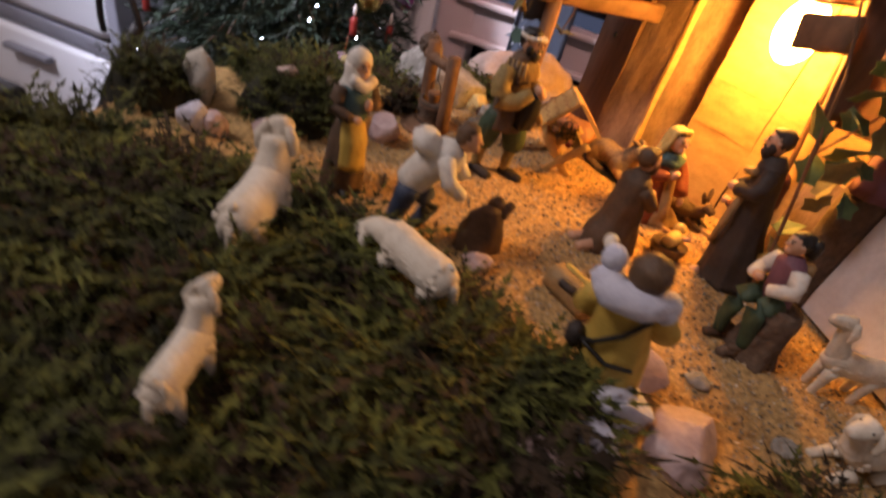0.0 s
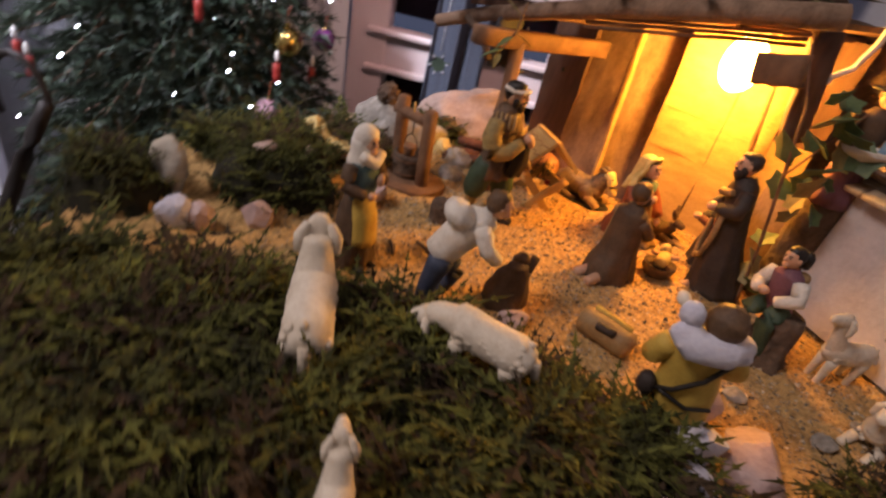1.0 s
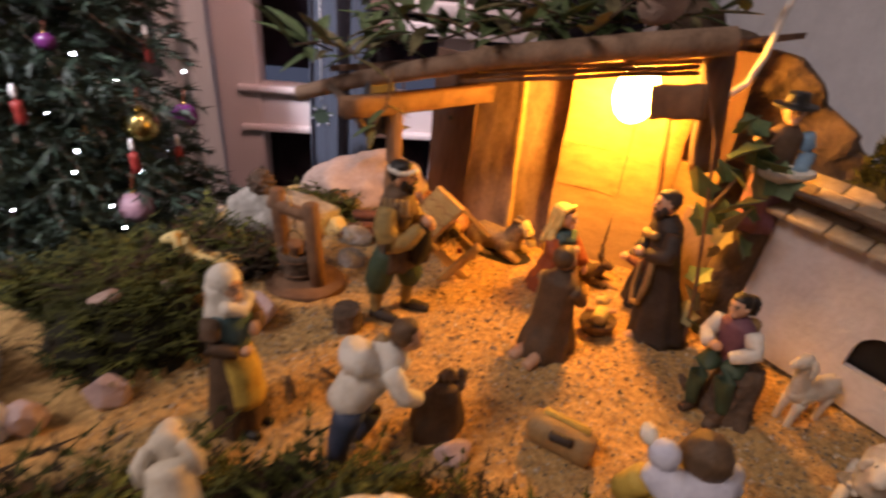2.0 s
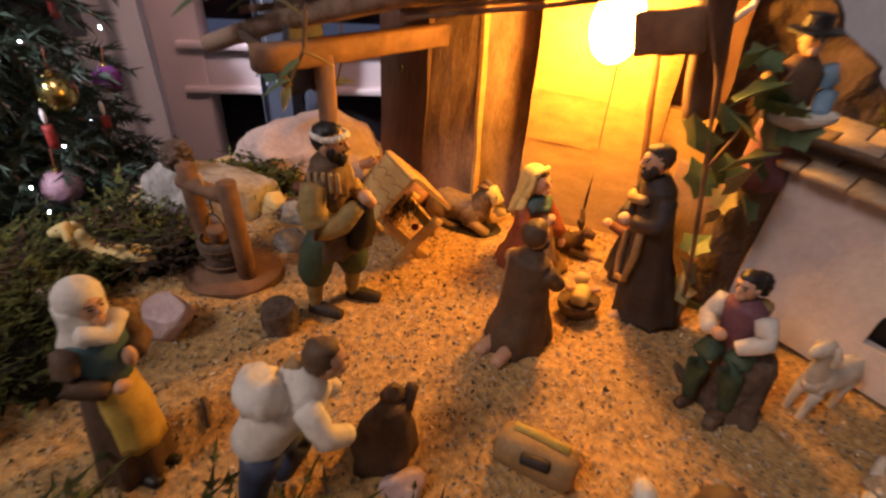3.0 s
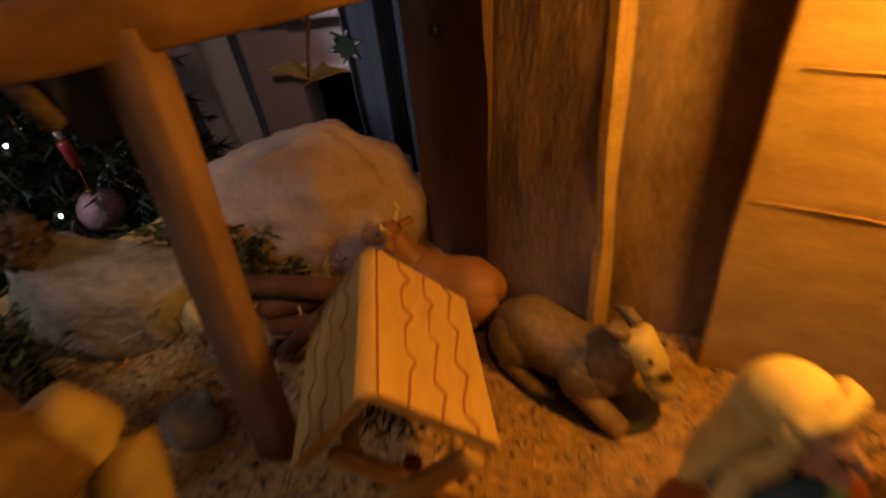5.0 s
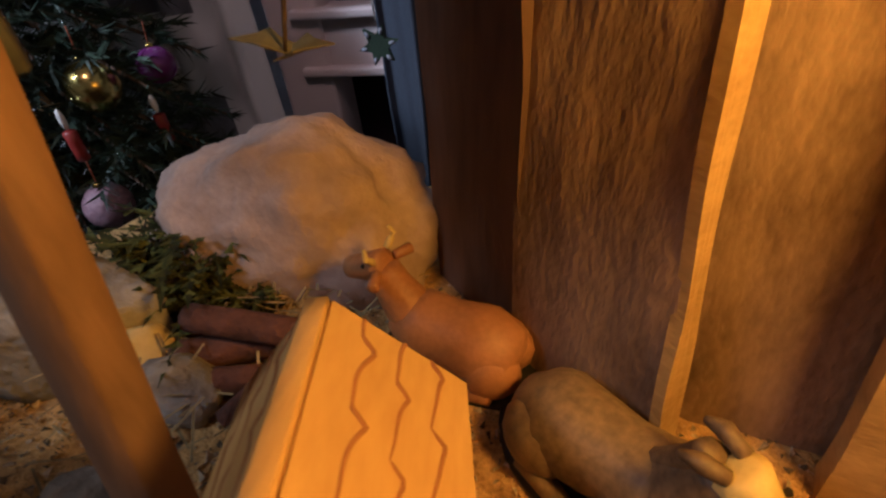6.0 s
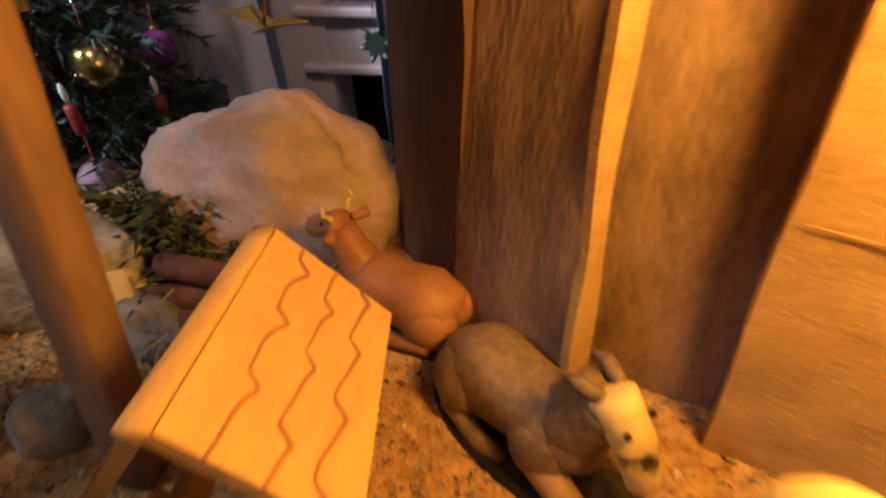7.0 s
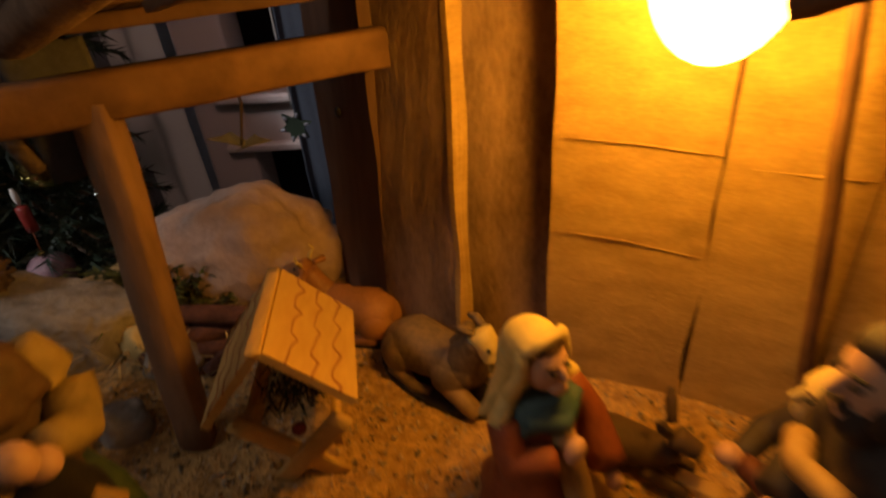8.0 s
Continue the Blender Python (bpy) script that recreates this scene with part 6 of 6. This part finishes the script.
def clutter():
    for i, (p, q, r) in enumerate((((0.244, 0.786, 0.006), (0.283, 0.797, 0.008), 0.0055), ((0.238, 0.774, 0.005), (0.281, 0.782, 0.006), 0.0045), ((0.250, 0.793, 0.018), (0.29, 0.791, 0.017), 0.0048), ((0.272, 0.767, 0.004), (0.292, 0.791, 0.012), 0.0035))):
        c = V(p)
        b = one("limb", [(*(V(p) - c), r), (*(V(p).lerp(V(q), 0.5) - c), r * 1.05), (*(V(q) - c), r)], M_LOGRED, k=12)
        tagged(obj("firewood", b, at=p), "dark reddish piece of firewood beside the post", "firewood", group="firewood pile")
    b = one("limb", [(-0.018, 0, 0.0095, 0.0098), (0, 0, 0.010, 0.0098), (0.016, 0, 0.0095, 0.0096)], M_TAN, k=18)
    b.limb([(-0.006, -0.008, 0.016, 0.003), (0.006, -0.007, 0.0165, 0.003)], M_DARK)
    b.limb([(-0.014, 0.004, 0.019, 0.0025), (0.012, 0.004, 0.019, 0.0025)], M_YELLOW)
    tagged(obj("hollow_log", b, at=(0.373, 0.549, -0.001), turn=-38), "short hollow log lying on the sand", "log")
    b = one("loft", [(0, 0, 0, 0.010, 0.010), (0.012, 0, 0, 0.0105, 0.0105), (0.018, 0, 0, 0.0095, 0.0095), (0.019, 0, 0, 0.006, 0.006)], M_BARK, k=20, folds=0.06, waves=7)
    tagged(obj("wooden_pail", b, at=(0.2495, 0.655, -0.001)), "dark wooden pail behind the shepherd's feet", "pail")
    rng = random.Random(21)
    verts, faces = [], []
    for cx, cy, n, sp in ((0.262, 0.815, 160, 0.016), (0.245, 0.77, 90, 0.016), (0.29, 0.83, 60, 0.012)):
        for _ in range(n):
            p = V((rng.gauss(cx, sp), rng.gauss(cy, sp * 0.6), rng.uniform(0.001, 0.012)))
            d = V((rng.gauss(0, 1), rng.gauss(0, 1), rng.gauss(0, 0.35))).normalized() * rng.uniform(0.006, 0.02)
            w = d.cross(V((0, 0.2, 1))).normalized() * 0.0004
            i = len(verts)
            verts += [p - w, p + w, p + d + w, p + d - w]
            faces.append((i, i + 1, i + 2, i + 3))
    b = Build()
    b.add(verts, faces, M_STRAW)
    tagged(obj("straw", b, False), "loose dry straw beside the firewood", "straw", kind="stuff")


def window_ornament():
    o = empty("window_ornament", (0.187, 1.20, -0.01))
    tagged(o, "dark green star ornament with grey tips hung before the window", "ornament")
    b = Build()
    vs, k = [], 12
    for yy in (-0.003, 0.003):
        for i in range(k):
            r = 0.021 if i % 2 == 0 else 0.010
            a = 2 * math.pi * i / k + 0.2
            vs.append((0.187 + r * math.cos(a), 1.20 + yy, -0.018 + r * math.sin(a)))
    b.add(vs, [tuple(range(k)), tuple(range(2 * k - 1, k - 1, -1))] + [(i, i + k, (i + 1) % k + k, (i + 1) % k) for i in range(k)], M_NEEDLE)
    part("star", b, o, smooth=False)
    for i in range(6):
        a = 2 * math.pi * i / 6 + 0.2
        part("tip", one("blob", (0.187 + 0.015 * math.cos(a), 1.196, -0.018 + 0.015 * math.sin(a)), (0.0035, 0.002, 0.002), M_GREY, rot=(0, -math.degrees(a), 0), k=10), o)
    part("thread", one("limb", [(0.187, 1.20, 0.006, 0.0008), (0.188, 1.20, 0.30, 0.0008)], M_WIRE, k=5), o)


hay_rack()
well()
clutter()
window_ornament()
for p, q in (((0.236, 0.612), (0.252, 0.592)), ((0.216, 0.605), (0.222, 0.588))):
    d = (V((*q, 0.0022)) - V((*p, 0.0022)))
    tagged(obj("twig", one("limb", [(0, 0, 0, 0.0015), (*(d * 0.5 + V((0.001, 0.001, 0.001))), 0.0018), (*d, 0.001)], M_BARK, k=8), at=(*p, 0.0022)), "dark broken twig lying on the sand", "twig")


# ---- ivy and twigs ----
def leaf_into(b, at, size, az, tilt, material, lobes=True):
    """A lobed leaf with a raised midrib fold."""
    m = Matrix.Rotation(az, 3, "Z") @ Matrix.Rotation(tilt, 3, "X")
    if lobes:
        out = [(0, 0), (0.36, -0.08), (0.40, 0.20), (0.60, 0.44), (0.33, 0.60), (0, 1.02), (-0.33, 0.60), (-0.60, 0.44), (-0.40, 0.20), (-0.36, -0.08)]
    else:
        out = [(0, 0), (0.12, 0.25), (0.15, 0.5), (0.10, 0.8), (0, 1.1), (-0.10, 0.8), (-0.15, 0.5), (-0.12, 0.25)]
    k = len(out)
    vs = [V(at) + m @ V((x * size, y * size, abs(x) * size * 0.28 - 0.12 * size * y * y)) for x, y in out]
    mid = V(at) + m @ V((0, 0.45 * size, -0.02 * size))
    dn = m @ V((0, 0, -0.0004))
    top = vs + [mid]
    b.add(top + [v + dn for v in top], [(i, (i + 1) % k, k) for i in range(k)] + [((i + 1) % k + k + 1, i + k + 1, 2 * k + 1) for i in range(k)] + [(i, i + k + 1, (i + 1) % k + k + 1, (i + 1) % k) for i in range(k)], material)


def ivy():
    rng = random.Random(17)
    v = empty("ivy_vine", (0.50, 0.655, 0))
    tagged(v, "ivy vine with green and yellowed leaves beside the stable", "ivy")
    part("stem", one("limb", [(0.496, 0.632, -0.001, 0.0013), (0.488, 0.634, 0.05, 0.0012), (0.474, 0.636, 0.11, 0.0012), (0.464, 0.640, 0.155, 0.001), (0.452, 0.652, 0.19, 0.0008)], M_BEAM, k=7), v)
    part("stem", one("limb", [(0.474, 0.636, 0.11, 0.0009), (0.490, 0.640, 0.135, 0.0008), (0.503, 0.640, 0.16, 0.0007)], M_BEAM, k=6), v)
    spots = [(0.470, 0.640, 0.118, 0), (0.484, 0.642, 0.128, 0), (0.492, 0.640, 0.142, 0), (0.500, 0.636, 0.122, 1), (0.488, 0.634, 0.100, 1), (0.478, 0.636, 0.145, 0), (0.497, 0.640, 0.158, 0),
             (0.483, 0.640, 0.090, 0), (0.500, 0.640, 0.098, 0), (0.494, 0.636, 0.075, 1), (0.486, 0.640, 0.055, 0), (0.494, 0.634, 0.032, 1), (0.484, 0.636, 0.022, 1), (0.502, 0.640, 0.015, 0), (0.508, 0.634, 0.14, 0), (0.476, 0.638, 0.16, 0), (0.486, 0.630, 0.112, 0), (0.506, 0.632, 0.108, 0), (0.512, 0.634, 0.124, 0), (0.493, 0.628, 0.088, 1), (0.507, 0.630, 0.082, 0), (0.490, 0.630, 0.130, 0)]
    for x, y, z, kind in spots:
        b = Build()
        leaf_into(b, (x + rng.uniform(-0.004, 0.004), y + rng.uniform(-0.006, 0.006), z), rng.uniform(0.015, 0.024), rng.uniform(0, 6.28), rng.uniform(0.5, 1.4), M_YLEAF if kind else M_LEAF)
        part("leaf", b, v, "yellowed leaf" if kind else "", smooth=False)


def roof_greens():
    rng = random.Random(23)
    g = empty("roof_greenery", (0.33, 0.74, 0.17))
    tagged(g, "cut leafy twigs laid over the stable roof", "twigs")
    fl, fr, bl = V((0.215, 0.785, 0.148)), V((0.462, 0.668, 0.212)), V((0.350, 0.842, 0.160))
    for i in range(30):
        s, t = rng.uniform(0.0, 0.78), rng.uniform(0.0, 0.55)
        p = fl + (fr - fl) * s + (bl - fl) * t + V((0, 0, 0.010))
        d = V((rng.uniform(-1, 1), rng.uniform(-0.7, 0.5), rng.uniform(-0.1, 0.45))).normalized()
        ln = rng.uniform(0.035, 0.06)
        part("twig", one("limb", [(*p, 0.0011), (*(p + d * ln * 0.5 + V((0, 0, 0.003))), 0.0009), (*(p + d * ln), 0.0006)], M_BARK, k=6), g)
        for k in range(6):
            q = p + d * ln * (k + 1) / 6
            b = Build()
            leaf_into(b, q, rng.uniform(0.020, 0.040), rng.uniform(0, 6.28), rng.uniform(-0.4, 0.9), M_DRYLEAF if rng.random() < 0.25 else M_LEAF, False)
            part("leaf", b, g, smooth=False)
    hang = empty("hanging_leaf_twig", (0.292, 0.83, 0.14))
    tagged(hang, "withered leaf hanging on a twig under the beam", "leaf")
    part("twig", one("limb", [(0.291, 0.832, 0.132, 0.0009), (0.292, 0.834, 0.108, 0.0009), (0.286, 0.835, 0.087, 0.0006)], M_BARK, k=6), hang)
    b = Build()
    leaf_into(b, (0.287, 0.835, 0.087), 0.016, 1.9, 0.5, M_DRYLEAF)
    leaf_into(b, (0.286, 0.834, 0.086), 0.015, -1.4, 0.3, M_DRYLEAF)
    part("leaf", b, hang, smooth=False)
    h2 = empty("hanging_leaf_twig", (0.25, 0.75, 0.14))
    tagged(h2, "green leafy twig hanging before the corner post", "leaf")
    part("twig", one("limb", [(0.275, 0.706, 0.168, 0.001), (0.273, 0.699, 0.148, 0.001), (0.263, 0.698, 0.130, 0.0006)], M_BARK, k=6), h2)
    for x, y, z, az, m in ((0.272, 0.698, 0.147, -1.3, M_YLEAF), (0.266, 0.698, 0.134, 1.9, M_LEAF), (0.271, 0.699, 0.144, 2.4, M_LEAF), (0.264, 0.698, 0.131, 3.0, M_YLEAF)):
        b = Build()
        leaf_into(b, (x, y, z), 0.017, az, -0.35, m, False)
        part("leaf", b, h2, smooth=False)


ivy()
roof_greens()
